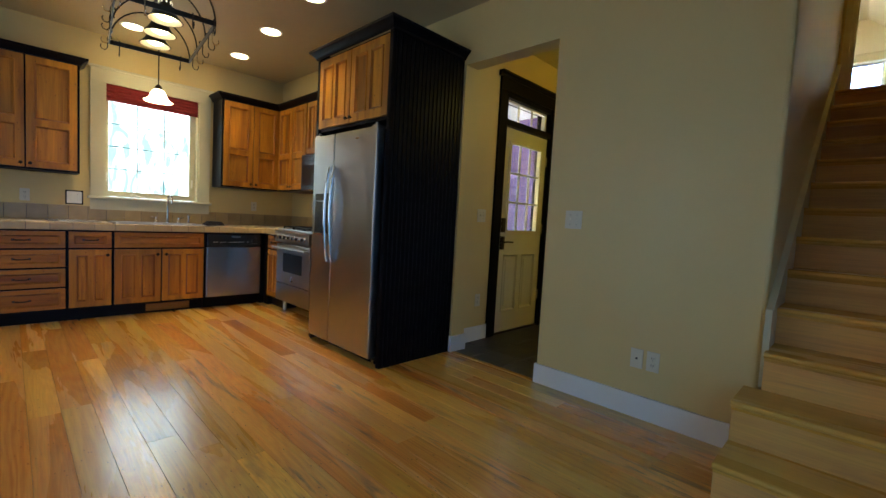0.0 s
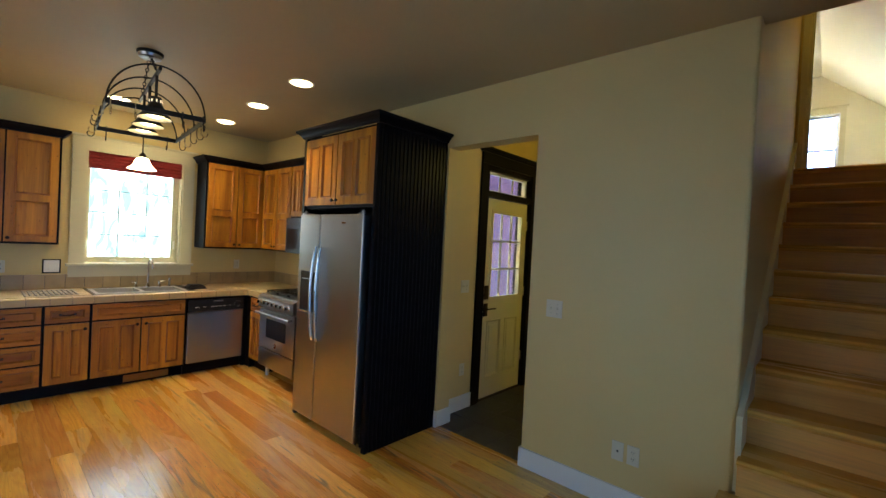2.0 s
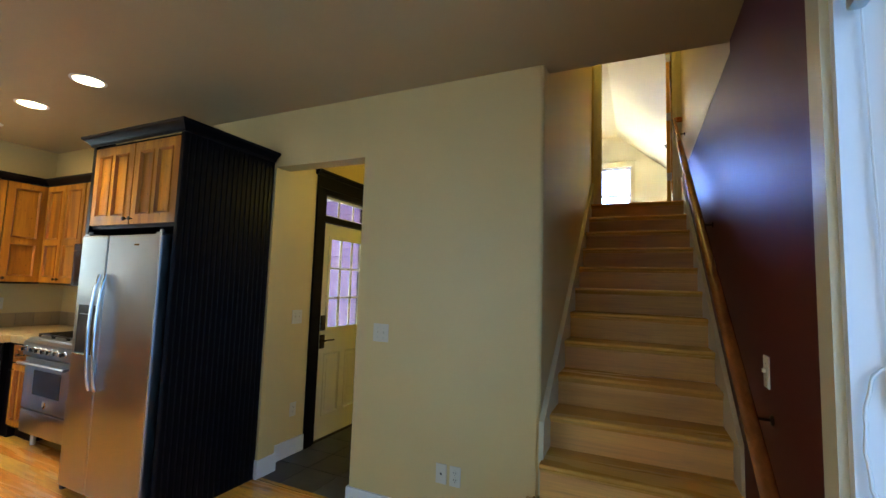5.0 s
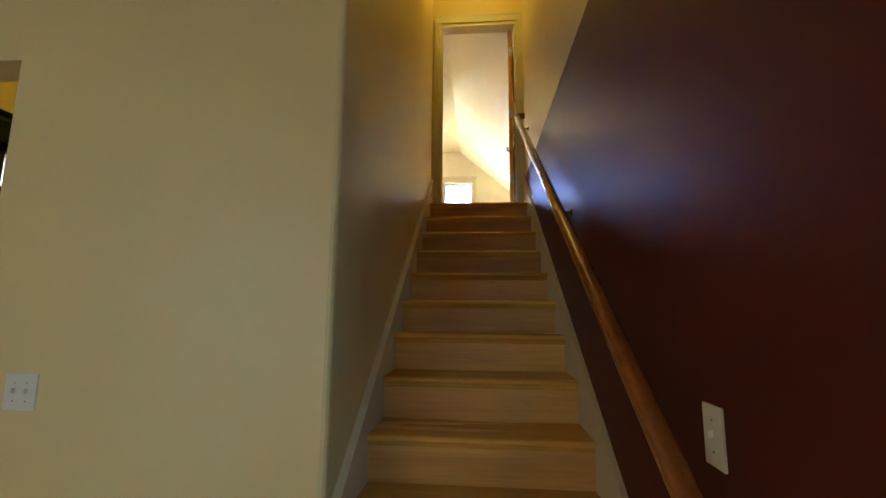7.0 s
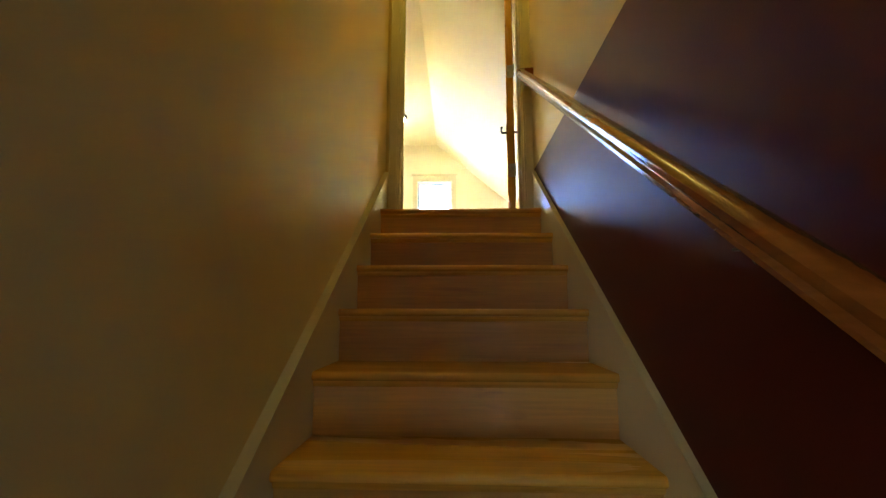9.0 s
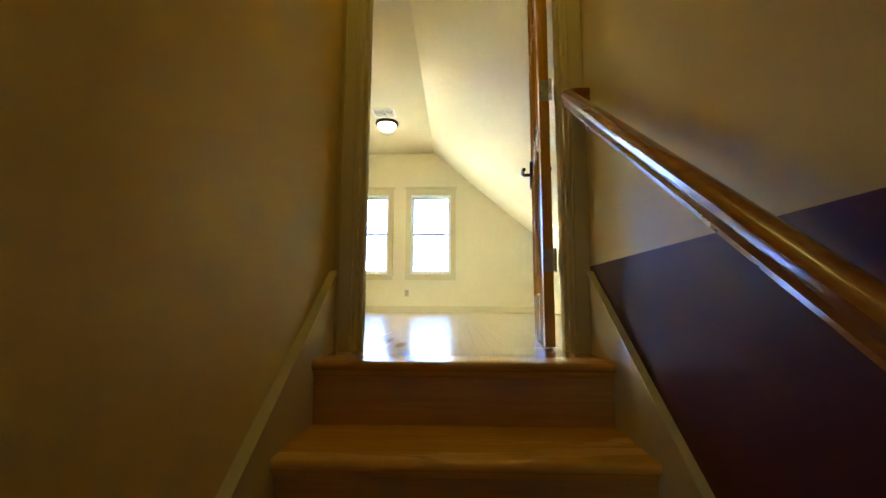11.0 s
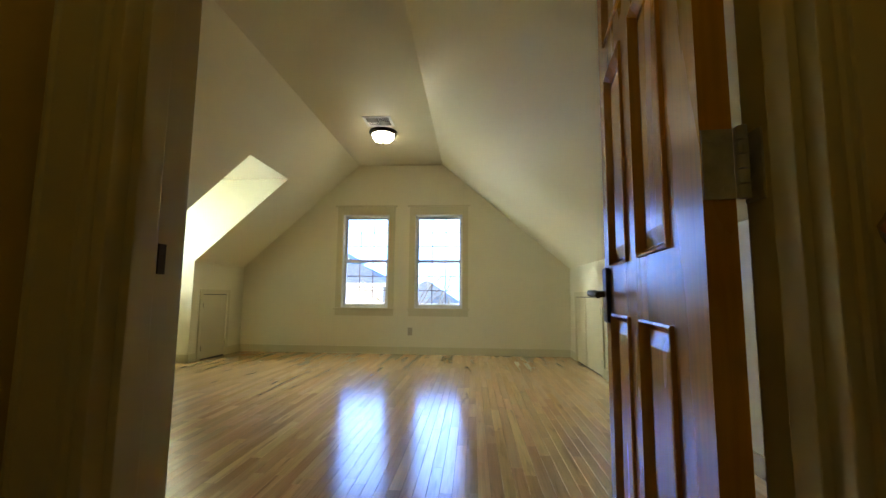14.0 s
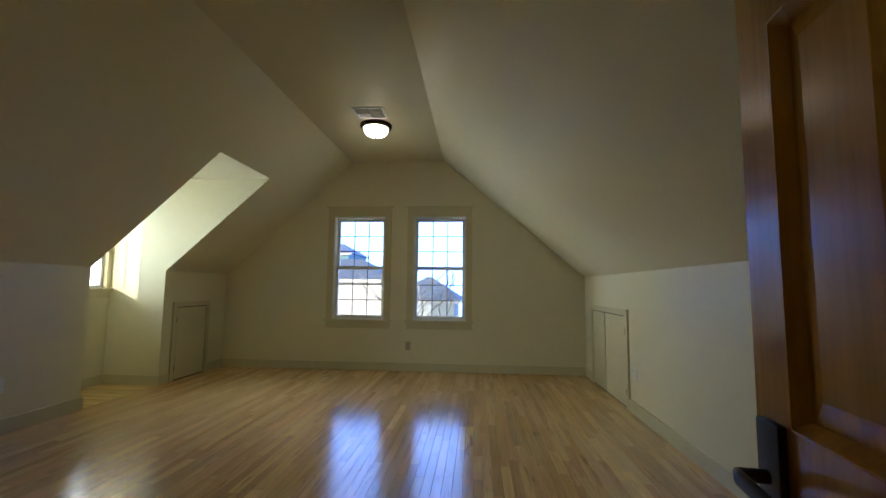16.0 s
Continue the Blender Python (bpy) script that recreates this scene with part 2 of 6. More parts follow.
M = {
    "wall": mat("beige_wall_paint", (0.64, 0.485, 0.205), 0.45, bump=0.08, scale=220, var=0.03, var_scale=1.5),
    "wall_up": mat("cream_wall_paint", (0.70, 0.64, 0.44), 0.42, bump=0.08, scale=220, var=0.02, var_scale=1.2),
    "red": mat("red_wall_paint", (0.085, 0.014, 0.011), 0.46, bump=0.07, scale=200, var=0.05, var_scale=2, spec=0.17),
    # the hall lamp's yellow light, put into the hall ceiling's colour
    "yellow": mat("lamp_yellow_paint", (0.60, 0.50, 0.16), 0.5, bump=0.08, scale=220, var=0.02),
    # kitchen ceiling gets little light; that dimness is put into its base colour
    "ceiling": mat("dimmed_ceiling_paint", (0.46, 0.35, 0.185), 0.6, bump=0.05, scale=150, var=0.02),
    "white": mat("white_trim_paint", (0.74, 0.74, 0.72), 0.35, bump=0.03, scale=90, var=0.02),
    "cream": mat("cream_trim_paint", (0.58, 0.53, 0.35), 0.35, bump=0.03, scale=90, var=0.02),
    "tan": mat("tan_trim_paint", (0.58, 0.52, 0.32), 0.4, bump=0.03, scale=90, var=0.03),
    "black": mat("black_painted_wood", (0.004, 0.0035, 0.006), 0.36, bump=0.05, scale=60, var=0.15, spec=0.09),
    "doorpaint": mat("cream_door_paint", (0.66, 0.64, 0.50), 0.4, bump=0.03, scale=80, var=0.02),
    "steel": mat("brushed_steel", (0.44, 0.43, 0.42), 0.30, 1.0, bump=0.02, scale=300, var=0.04, rough_var=0.04),
    "chrome": mat("chrome", (0.75, 0.75, 0.75), 0.12, 1.0),
    "darksteel": mat("dark_control_panel", (0.02, 0.02, 0.022), 0.25),
    "iron": mat("wrought_iron", (0.03, 0.026, 0.022), 0.45, 0.7, bump=0.1, scale=90, var=0.1),
    "bronze": mat("oil_rubbed_bronze", (0.045, 0.03, 0.02), 0.4, 0.8, var=0.1),
    "brass": mat("brass", (0.55, 0.42, 0.16), 0.3, 1.0),
    "wallskirt": mat("skirt_paint", (0.60, 0.52, 0.34), 0.4, bump=0.03, scale=90, var=0.02),
    "steelgrey": mat("grey_muntin", (0.10, 0.09, 0.15), 0.4),
    "tanplate": mat("tan_plastic", (0.42, 0.36, 0.24), 0.4),
    "tile": mat("tan_ceramic_tile", (0.37, 0.26, 0.125), 0.3, bump=0.06, scale=50, var=0.10, var_scale=9, rand=0.12),
    "countertile": mat("beige_counter_tile", (0.54, 0.39, 0.19), 0.3, bump=0.05, scale=50, var=0.08, var_scale=9, rand=0.10),
    "grout": mat("dark_grout", (0.10, 0.08, 0.06), 0.9, bump=0.2, scale=200, var=0.1),
    "slate": mat("dark_slate_tile", (0.035, 0.037, 0.04), 0.38, bump=0.25, scale=25, var=0.2, var_scale=6, rand=0.2),
    "plate": mat("ivory_plastic", (0.62, 0.58, 0.45), 0.35),
    "plate_w": mat("white_plastic", (0.75, 0.74, 0.70), 0.3),
    # near-black colour that stands in for shade in slots, gaps and the vent
    "hole": mat("dark_slot", (0.02, 0.02, 0.02), 0.6),
    "blind": mat("red_fabric", (0.22, 0.015, 0.015), 0.85, bump=0.3, scale=400, var=0.12, var_scale=6),
    "siding": mat("painted_siding", (0.12, 0.065, 0.19), 0.55, bump=0.15, scale=60, var=0.08),
    "cloth": mat("dark_dish_cloth", (0.02, 0.015, 0.015), 0.9, bump=0.5, scale=200, var=0.2),
    "glow": mat("lamp_glass_glow", (0.9, 0.85, 0.75), 0.4, emit=(1.0, 0.84, 0.50), power=4.5),
    "glow_up": mat("bowl_glass_glow", (0.9, 0.87, 0.8), 0.4, emit=(1.0, 0.90, 0.76), power=12),
    "can": mat("downlight_lens", (0.9, 0.88, 0.85), 0.4, emit=(1.0, 0.83, 0.44), power=9),
    "glass": glass("window_glass"),
    "darkglass": mat("dark_appliance_glass", (0.008, 0.008, 0.010), 0.12),
    "steeldark": mat("dark_brushed_steel", (0.22, 0.22, 0.23), 0.32, 1.0, bump=0.02, scale=300, var=0.04),
    "cab": wood("knotty_alder", (0.29, 0.098, 0.008), (0.62, 0.265, 0.02), 2, 0.40, 0.14, grain=0.8, knots=0.95, streak=(0.20, 0.06, 0.008), streak_amount=0.4),
    "cabh": wood("knotty_alder_rail", (0.26, 0.08, 0.009), (0.56, 0.22, 0.022), 1, 0.40, 0.14, grain=0.8, knots=0.95, streak=(0.20, 0.06, 0.008), streak_amount=0.4),
    "cabmould": wood("alder_moulding", (0.24, 0.07, 0.008), (0.52, 0.20, 0.02), 2, 0.42, 0.12),
    "floor": wood("knotty_floor_board", (0.56, 0.24, 0.038), (0.80, 0.475, 0.095), 0, 0.27, 0.17, grain=0.42, mid=(0.70, 0.36, 0.062), streak=(0.11, 0.085, 0.045), streak_amount=0.85, hue=0.015, knots=0.8, figure=True, streak_from=0.55, coat=0.7, streak_some=0.56),
    "maple": wood("maple_floor_strip", (0.56, 0.32, 0.11), (0.79, 0.53, 0.22), 0, 0.17, 0.20, grain=0.5, mid=(0.70, 0.43, 0.16), streak=(0.24, 0.10, 0.04), streak_amount=0.65, hue=0.010, streak_from=0.59, coat=0.5),
    "maple_far": wood("maple_floor_strip_far", (0.58, 0.35, 0.14), (0.76, 0.51, 0.24), 1, 0.17, 0.15, grain=0.5, mid=(0.69, 0.43, 0.185), streak=(0.26, 0.12, 0.05), streak_amount=0.35, island=True, coat=0.5),
    "maple_x": wood("maple_floor_strip_cross", (0.60, 0.38, 0.14), (0.80, 0.58, 0.27), 0, 0.18, 0.18, streak=(0.20, 0.11, 0.045), streak_amount=0.6, island=True),
    "stair": wood("maple_tread", (0.56, 0.30, 0.055), (0.72, 0.43, 0.095), 0, 0.26, 0.10, grain=0.45, mid=(0.66, 0.37, 0.075), streak=(0.34, 0.15, 0.055), streak_amount=0.55, streak_from=0.60, hue=0.006, coat=0.3),
    "riser": wood("maple_riser", (0.50, 0.26, 0.06), (0.69, 0.41, 0.105), 0, 0.30, 0.12, grain=0.45, mid=(0.62, 0.345, 0.10), streak=(0.36, 0.17, 0.08), streak_amount=0.5, streak_from=0.60, hue=0.008, coat=0.2),
    "landing": wood("varnished_landing_wood", (0.46, 0.22, 0.045), (0.62, 0.33, 0.075), 0, 0.16, 0.05, coat=0.4),
    "rail": wood("varnished_rail", (0.20, 0.06, 0.015), (0.34, 0.12, 0.03), 1, 0.2, 0.05, coat=0.4),
    "doorwood": wood("varnished_fir_door", (0.42, 0.175, 0.018), (0.68, 0.35, 0.05), 2, 0.26, 0.07, grain=0.6, coat=0.12, streak=(0.30, 0.11, 0.02), streak_amount=0.35),
}

M["hingesteel"] = mat("aged_hinge_steel", (0.40, 0.40, 0.39), 0.35, 0.2, var=0.2, var_scale=40, rough_var=0.08)
M["slotglow"] = mat("lamp_slot_glow", (0.9, 0.85, 0.75), 0.4, emit=(1.0, 0.84, 0.50), power=0.3)
M["sink"] = mat("satin_sink_steel", (0.62, 0.61, 0.58), 0.28, 0.55)


# mesh helpers
def box(bm, x0, x1, y0, y1, z0, z1, bevel=0.0, m=None):
    c = ((x0 + x1) / 2, (y0 + y1) / 2, (z0 + z1) / 2)
    r = bmesh.ops.create_cube(bm, size=1)
    vs = r["verts"]
    for v in vs:
        v.co = Vector((c[0] + v.co.x * (x1 - x0), c[1] + v.co.y * (y1 - y0), c[2] + v.co.z * (z1 - z0)))
    if bevel:
        es = list({e for v in vs for e in v.link_edges})
        r = bmesh.ops.bevel(bm, geom=es, offset=bevel, segments=2, profile=0.6, affect="EDGES")
        vs = list({v for f in r["faces"] for v in f.verts} | {v for v in vs if v.is_valid})
    if m is not None:
        bmesh.ops.transform(bm, matrix=m, verts=vs)
    return vs


def cyl(bm, a, b, r, seg=16, r2=None, caps=True):
    a, b = Vector(a), Vector(b)
    d = b - a
    m = Matrix.Translation((a + b) / 2) @ d.to_track_quat("Z", "Y").to_matrix().to_4x4()
    return bmesh.ops.create_cone(bm, cap_ends=caps, segments=seg, radius1=r, radius2=r if r2 is None else r2, depth=d.length, matrix=m)["verts"]


def tube(bm, pts, r, seg=8, closed=False):
    pts = [Vector(p) for p in pts]
    n = len(pts)
    rings = []
    up = None
    for i, p in enumerate(pts):
        a = pts[i - 1] if (i or closed) else p
        b = pts[(i + 1) % n] if (i < n - 1 or closed) else p
        d = (b - a).normalized()
        if up is None:
            up = d.orthogonal().normalized()
        up = (up - d * up.dot(d)).normalized()
        side = d.cross(up)
        rings.append([bm.verts.new(p + (up * math.cos(t) + side * math.sin(t)) * r) for t in [2 * math.pi * k / seg for k in range(seg)]])
    for i in range(n if closed else n - 1):
        q, w = rings[i], rings[(i + 1) % n]
        for k in range(seg):
            bm.faces.new((q[k], q[(k + 1) % seg], w[(k + 1) % seg], w[k]))
    if not closed:
        bm.faces.new(rings[0][::-1])
        bm.faces.new(rings[-1])


def lathe(bm, prof, centre=(0, 0, 0), seg=28, axis="z"):
    rings = []
    for r, h in prof:
        ring = []
        for k in range(seg):
            t = 2 * math.pi * k / seg
            p = Vector((r * math.cos(t), r * math.sin(t), h))
            if axis == "x":
                p = Vector((p.z, p.x, p.y))
            if axis == "y":
                p = Vector((p.x, p.z, p.y))
            ring.append(bm.verts.new(Vector(centre) + p))
        rings.append(ring)
    for a, b in zip(rings, rings[1:]):
        for k in range(seg):
            bm.faces.new((a[k], a[(k + 1) % seg], b[(k + 1) % seg], b[k]))
    if prof[0][0] > 1e-5:
        bm.faces.new(rings[0][::-1])
    if prof[-1][0] > 1e-5:
        bm.faces.new(rings[-1])


def prism(bm, poly, lo, hi, plane="yz"):
    """Extrudes a polygon given in a plane along the third axis from lo to hi."""
    def at(u, v, w):
        return {"yz": (w, u, v), "xz": (u, w, v), "xy": (u, v, w)}[plane]
    a = [bm.verts.new(at(u, v, lo)) for u, v in poly]
    b = [bm.verts.new(at(u, v, hi)) for u, v in poly]
    n = len(poly)
    for i in range(n):
        bm.faces.new((a[i], a[(i + 1) % n], b[(i + 1) % n], b[i]))
    bm.faces.new(a[::-1])
    bm.faces.new(b)


def done(name, bm, material, parent=None, label="", smooth=False):
    bmesh.ops.recalc_face_normals(bm, faces=bm.faces)
    me = bpy.data.meshes.new(name)
    if smooth:
        for f in bm.faces:
            f.smooth = True
        for e in bm.edges:
            if len(e.link_faces) == 2 and e.calc_face_angle(0) > radians(38):
                e.smooth = False
    bm.to_mesh(me)
    bm.free()
    me.materials.append(material)
    ob = new(name, me)
    if parent is not None:
        ob.parent = parent
        if parent.type == "EMPTY":
            ob.matrix_parent_inverse = Matrix.Translation(-parent.location)
    if label:
        ob["label"] = label
    return ob


def part(name, bm, material, parent, label="", smooth=False):
    return done(name, bm, material, parent, label, smooth)


def thing(name, at, label, category, group="", kind=""):
    e = new(name)
    e.location = at
    e.empty_display_size = 0.1
    return tagged(e, label, category, group, kind)


def boxes(*bs, bevel=0.0):
    bm = bmesh.new()
    for b in bs:
        box(bm, *b, bevel=bevel)
    return bm


def structure(name, bm, material, label="", category=""):
    return tagged(done(name, bm, material), label, category, kind="structure")


def wall_x(x0, x1, y0, y1, z0, z1, holes=()):
    """A wall whose faces look along x, with holes (y0, y1, z0, z1) right through it."""
    bm = bmesh.new()
    ys = sorted({y0, y1, *[v for h in holes for v in h[:2]]})
    for a, b in zip(ys, ys[1:]):
        z = z0
        for h in sorted([h for h in holes if h[0] <= a and h[1] >= b], key=lambda h: h[2]):
            if h[2] > z:
                box(bm, x0, x1, a, b, z, h[2])
            z = h[3]
        if z < z1:
            box(bm, x0, x1, a, b, z, z1)
    return bm


def wall_y(y0, y1, x0, x1, z0, z1, holes=()):
    bm = wall_x(y0, y1, x0, x1, z0, z1, holes)
    for v in bm.verts:
        v.co.x, v.co.y = v.co.y, v.co.x
    return bm

# the place: plan in metres
R, G, Y1 = 0.1875, 0.2608, -0.629          # riser, going, first nosing
UP = 13 * R                                # upper floor
CEIL = 2.81
XW, XR = -5.45, 0.915                      # kitchen window wall, red wall
XS = -0.045                                # corner of the beige wall at the stair
YB = 0.18                                  # kitchen back wall
OX0, OX1, OZ = -2.12, -1.282, 2.368       # opening to the hall
XH = -2.235                                # hall wall with the entry door
SOUTH = -5.6
YF, KX0, KX1, KZ = 8.66, -3.04, 1.89, 3.705  # gable wall, knee walls and their height
FX0, FX1, FZ = -1.28, 0.015, 5.29          # flat of the upper ceiling
DW0, DW1 = 2.77, 2.89                      # wall with the upper door
DX0, DX1, DZ = 0.055, 0.856, UP + 2.0       # upper door opening
DY0, DY1 = 6.54, 7.48                      # dormer

# walls, ceilings
structure("wall_west", wall_x(XW - 0.16, XW, SOUTH, YB + 0.12, 0, CEIL + 0.3, [(-1.90, -1.01, 1.16, 2.38)]), M["wall"], "beige painted kitchen wall with a window", "wall")
structure("wall_kitchen_back", boxes((XW, -2.25, YB, YB + 0.12, 0, CEIL + 0.3)), M["wall"], "beige painted wall behind the kitchen cabinets", "wall")
structure("wall_stub", boxes((-2.25, OX0, 0.0, 0.16, 0, OZ), (-2.25, XH, 0.16, YB + 0.12, 0, CEIL + 0.3)), M["wall"], "end of a painted wall beside the opening", "wall")
structure("wall_beige", boxes((-2.25, OX1, 0.0, 0.14, OZ, CEIL + 0.3), (OX1, XS, 0.0, 0.14, 0, CEIL + 0.3)), M["wall"], "beige painted wall with a cased opening to the hall", "wall")
bm = bmesh.new()
prism(bm, [(XS - 0.001, 0.0005), (-0.034, 0.004), (-0.027, 0.011), (-0.024, 0.022), (-0.024, DW1), (XS - 0.12, DW1), (XS - 0.12, 0.142), (XS - 0.001, 0.142)], 0, 5.0, "xy")
structure("wall_stair_left", bm, M["wall"], "beige painted wall along the stairs", "wall")
structure("wall_hall_west", wall_x(XH - 0.16, XH, YB + 0.12, 3.0, 0, CEIL + 0.3, [(0.70, 1.53, 0.0, 2.33)]), M["wall"], "beige painted hall wall with the entry door", "wall")
structure("wall_hall_end", boxes((XH, XS - 0.12, 2.6, 2.72, 0, CEIL + 0.3)), M["wall"], "beige painted end wall of the hall", "wall")
structure("wall_red", wall_x(XR, XR + 0.16, SOUTH, DW1, 0, 2.745, [(-3.0, -1.12, 0.0, 2.42)]), M["red"], "deep red painted wall along the stairs and the patio door", "wall")
structure("wall_stair_right_upper", boxes((XR, XR + 0.16, 0.1, DW1, 2.745, 5.0)), M["wall"], "cream painted wall above a red painted wall", "wall")
structure("wall_red_top", boxes((XR, XR + 0.16, SOUTH, 0.1, 2.745, CEIL + 0.3)), M["red"], "top of the red wall", "wall")
# opening added in this unseen wall to let fill light into the room
structure("wall_south", wall_y(SOUTH - 0.16, SOUTH, XW - 0.16, XR + 0.16, 0, CEIL + 0.3, [(-3.8, -1.4, 0.7, 2.3)]), M["wall"], "beige painted wall behind the room with an unseen opening added for fill light", "wall")
structure("floor_under_stairs", boxes((XS, XR + 0.16, 0.0, DW1, -0.2, -0.02)), M["grout"], "floor under the stairs", "floor")
structure("wall_soffit", boxes((XW, -2.25, 0.0, YB, 2.50, CEIL)), M["wall"], "painted soffit above the kitchen cabinets", "wall")
structure("ceiling_kitchen", boxes((XW, XR, SOUTH, 0.0, CEIL, CEIL + 0.3), (XS, XR, 0.0, 0.12, CEIL, CEIL + 0.3), (XW, -2.25, 0.0, YB, CEIL, CEIL + 0.3)), M["ceiling"], "warm white kitchen ceiling with its dimness put into the colour", "ceiling")
structure("ceiling_hall", boxes((-2.25, XS - 0.12, 0.14, 2.6, CEIL, CEIL + 0.3)), M["yellow"], "painted ceiling of the hall with the lamp's yellow in its colour", "ceiling")
structure("wall_above_stair", boxes((XS - 0.12, XR + 0.16, -0.02, 0.12, CEIL + 0.3, 5.0)), M["wall"], "wall above the foot of the stairs", "wall")
structure("wall_below_landing", boxes((XS - 0.12, XR + 0.16, DW1 - 0.1, DW1, -0.2, UP - 0.3)), M["wall"], "plain wall under the landing", "wall")
structure("ceiling_stair", boxes((XS - 0.12, XR + 0.16, -0.02, DW0, 5.0, 5.1)), M["wall"], "ceiling above the stairs", "ceiling")
structure("wall_upper_door", wall_y(DW0, DW1, KX0 - 0.12, KX1 + 0.12, UP - 0.3, 5.5, [(DX0, DX1, UP - 0.3, DZ)]), M["wall"], "cream painted wall with the upper door", "wall")
structure("wall_gable", wall_y(YF, YF + 0.16, KX0 - 0.8, KX1 + 0.12, UP - 0.3, 5.5, [(-1.50, -0.785, 3.105, 4.515), (-0.39, 0.325, 3.105, 4.515)]), M["wall_up"], "cream painted gable wall with two windows", "wall")
structure("wall_knee_right", boxes((KX1, KX1 + 0.12, DW1, YF, UP - 0.3, KZ + 0.1)), M["wall_up"], "low cream knee wall", "wall")
structure("wall_knee_left", boxes((KX0 - 0.12, KX0, DW1, DY0 - 0.12, UP - 0.3, KZ), (KX0 - 0.12, KX0, DY1 + 0.12, YF, UP - 0.3, KZ)), M["wall_up"], "low cream knee wall beside the dormer", "wall")
SLOPE = (FZ - KZ) / (FX0 - KX0)
DRX = FX0 - (FZ - 4.76) / SLOPE            # where the dormer's ceiling meets the slope
bm = bmesh.new()
prism(bm, [(KX1, KZ), (FX1, FZ), (FX1, FZ + 0.15), (KX1 + 0.15, KZ)], DW1, YF, "xz")
prism(bm, [(FX1, FZ), (FX0, FZ), (FX0, FZ + 0.15), (FX1, FZ + 0.15)], DW1, YF, "xz")
prism(bm, [(FX0, FZ), (DRX, 4.76), (DRX, 4.90), (FX0, FZ + 0.15)], DW1, YF, "xz")
for a, b in ((DW1, DY0 - 0.12), (DY1 + 0.12, YF)):
    prism(bm, [(DRX, 4.76), (KX0, KZ), (KX0 - 0.12, KZ + 0.04), (DRX, 4.90)], a, b, "xz")
structure("ceiling_upper", bm, M["wall_up"], "cream painted sloping attic ceiling with a flat middle", "ceiling")
DXW = -3.70
bm = bmesh.new()
for a, b in ((DY0 - 0.12, DY0), (DY1, DY1 + 0.12)):
    prism(bm, [(DXW, UP - 0.3), (KX0, UP - 0.3), (KX0, KZ), (DRX, 4.76), (DRX, 4.90), (DXW, 4.90)], a, b, "xz")
structure("wall_dormer_cheek", bm, M["wall_up"], "cream painted cheeks of the dormer", "wall")
structure("ceiling_dormer", boxes((DXW - 0.10, DRX, DY0, DY1, 4.76, 4.90)), M["wall_up"], "cream painted dormer ceiling", "ceiling")
structure("wall_dormer_front", wall_x(DXW - 0.10, DXW, DY0 - 0.12, DY1 + 0.12, UP - 0.3, 4.76, [(DY0 + 0.05, DY1 - 0.05, 3.50, 4.60)]), M["wall_up"], "cream painted dormer wall with a window", "wall")
structure("floor", boxes((XW, XR, SOUTH, 0, -0.2, -0.02)), M["grout"], "subfloor of the kitchen", "floor")
structure("floor_hall", boxes((-2.25, XS, 0.0, 2.6, -0.2, -0.008)), M["slate"], "dark mortar bed of the hall floor", "floor")
structure("floor_upper", boxes((KX0, KX1, DW1, YF, UP - 0.3, UP - 0.02), (DXW, KX0, DY0, DY1, UP - 0.3, UP - 0.02), (DX0, DX1, DW0, DW1, UP - 0.3, UP - 0.02)), M["maple"], "subfloor of the attic room", "floor")

# daylight seen through the openings: plain bright distance
def outdoors(name, tint, power, streaks=0.0, streak_tint=(0.5, 0.7, 0.6), scale=(1, 1, 1)):
    m = bpy.data.materials.new(name)
    m.use_nodes = True
    n, l = m.node_tree.nodes, m.node_tree.links
    n.remove(n["Principled BSDF"])
    em = n.new("ShaderNodeEmission")
    em.inputs["Strength"].default_value = power
    tc = n.new("ShaderNodeTexCoord")
    mp = n.new("ShaderNodeMapping")
    mp.inputs["Scale"].default_value = scale
    l.new(tc.outputs["Object"], mp.inputs["Vector"])
    no = n.new("ShaderNodeTexNoise")
    no.inputs["Scale"].default_value, no.inputs["Detail"].default_value, no.inputs["Distortion"].default_value = 2.0, 8, 1.5
    l.new(mp.outputs[0], no.inputs["Vector"])
    mr = n.new("ShaderNodeMapRange")
    mr.inputs["From Min"].default_value, mr.inputs["From Max"].default_value = 0.38, 0.58
    mr.inputs["To Max"].default_value = streaks
    l.new(no.outputs["Fac"], mr.inputs["Value"])
    mx = n.new("ShaderNodeMix")
    mx.data_type = "RGBA"
    l.new(mr.outputs[0], mx.inputs["Factor"])
    mx.inputs["A"].default_value, mx.inputs["B"].default_value = (*tint, 1), (*streak_tint, 1)
    l.new(mx.outputs["Result"], em.inputs["Color"])
    l.new(em.outputs[0], n["Material Output"].inputs["Surface"])
    return m


KITCHEN_DAY, PATIO_DAY, GABLE_DAY, DORMER_DAY, SOUTH_FILL = 2.5, 0.72, 9.3, 27.0, 0.9
# runs on south beyond the view to block sun from kitchen window and siding
structure("backdrop_garden", boxes((-9.55, -9.5, -14.0, 3.0, -1.5, 5.5)), outdoors("garden_light", (0.66, 0.87, 1.0), KITCHEN_DAY, 0.95, (0.05, 0.135, 0.15), (1, 2.0, 0.6)), "bright garden with trees in the distance", "backdrop")
structure("backdrop_patio", boxes((3.2, 3.25, -7.0, 1.5, -1.0, 4.5)), outdoors("patio_light", (0.18, 0.50, 1.0), PATIO_DAY), "bright daylight outside the patio door", "backdrop")
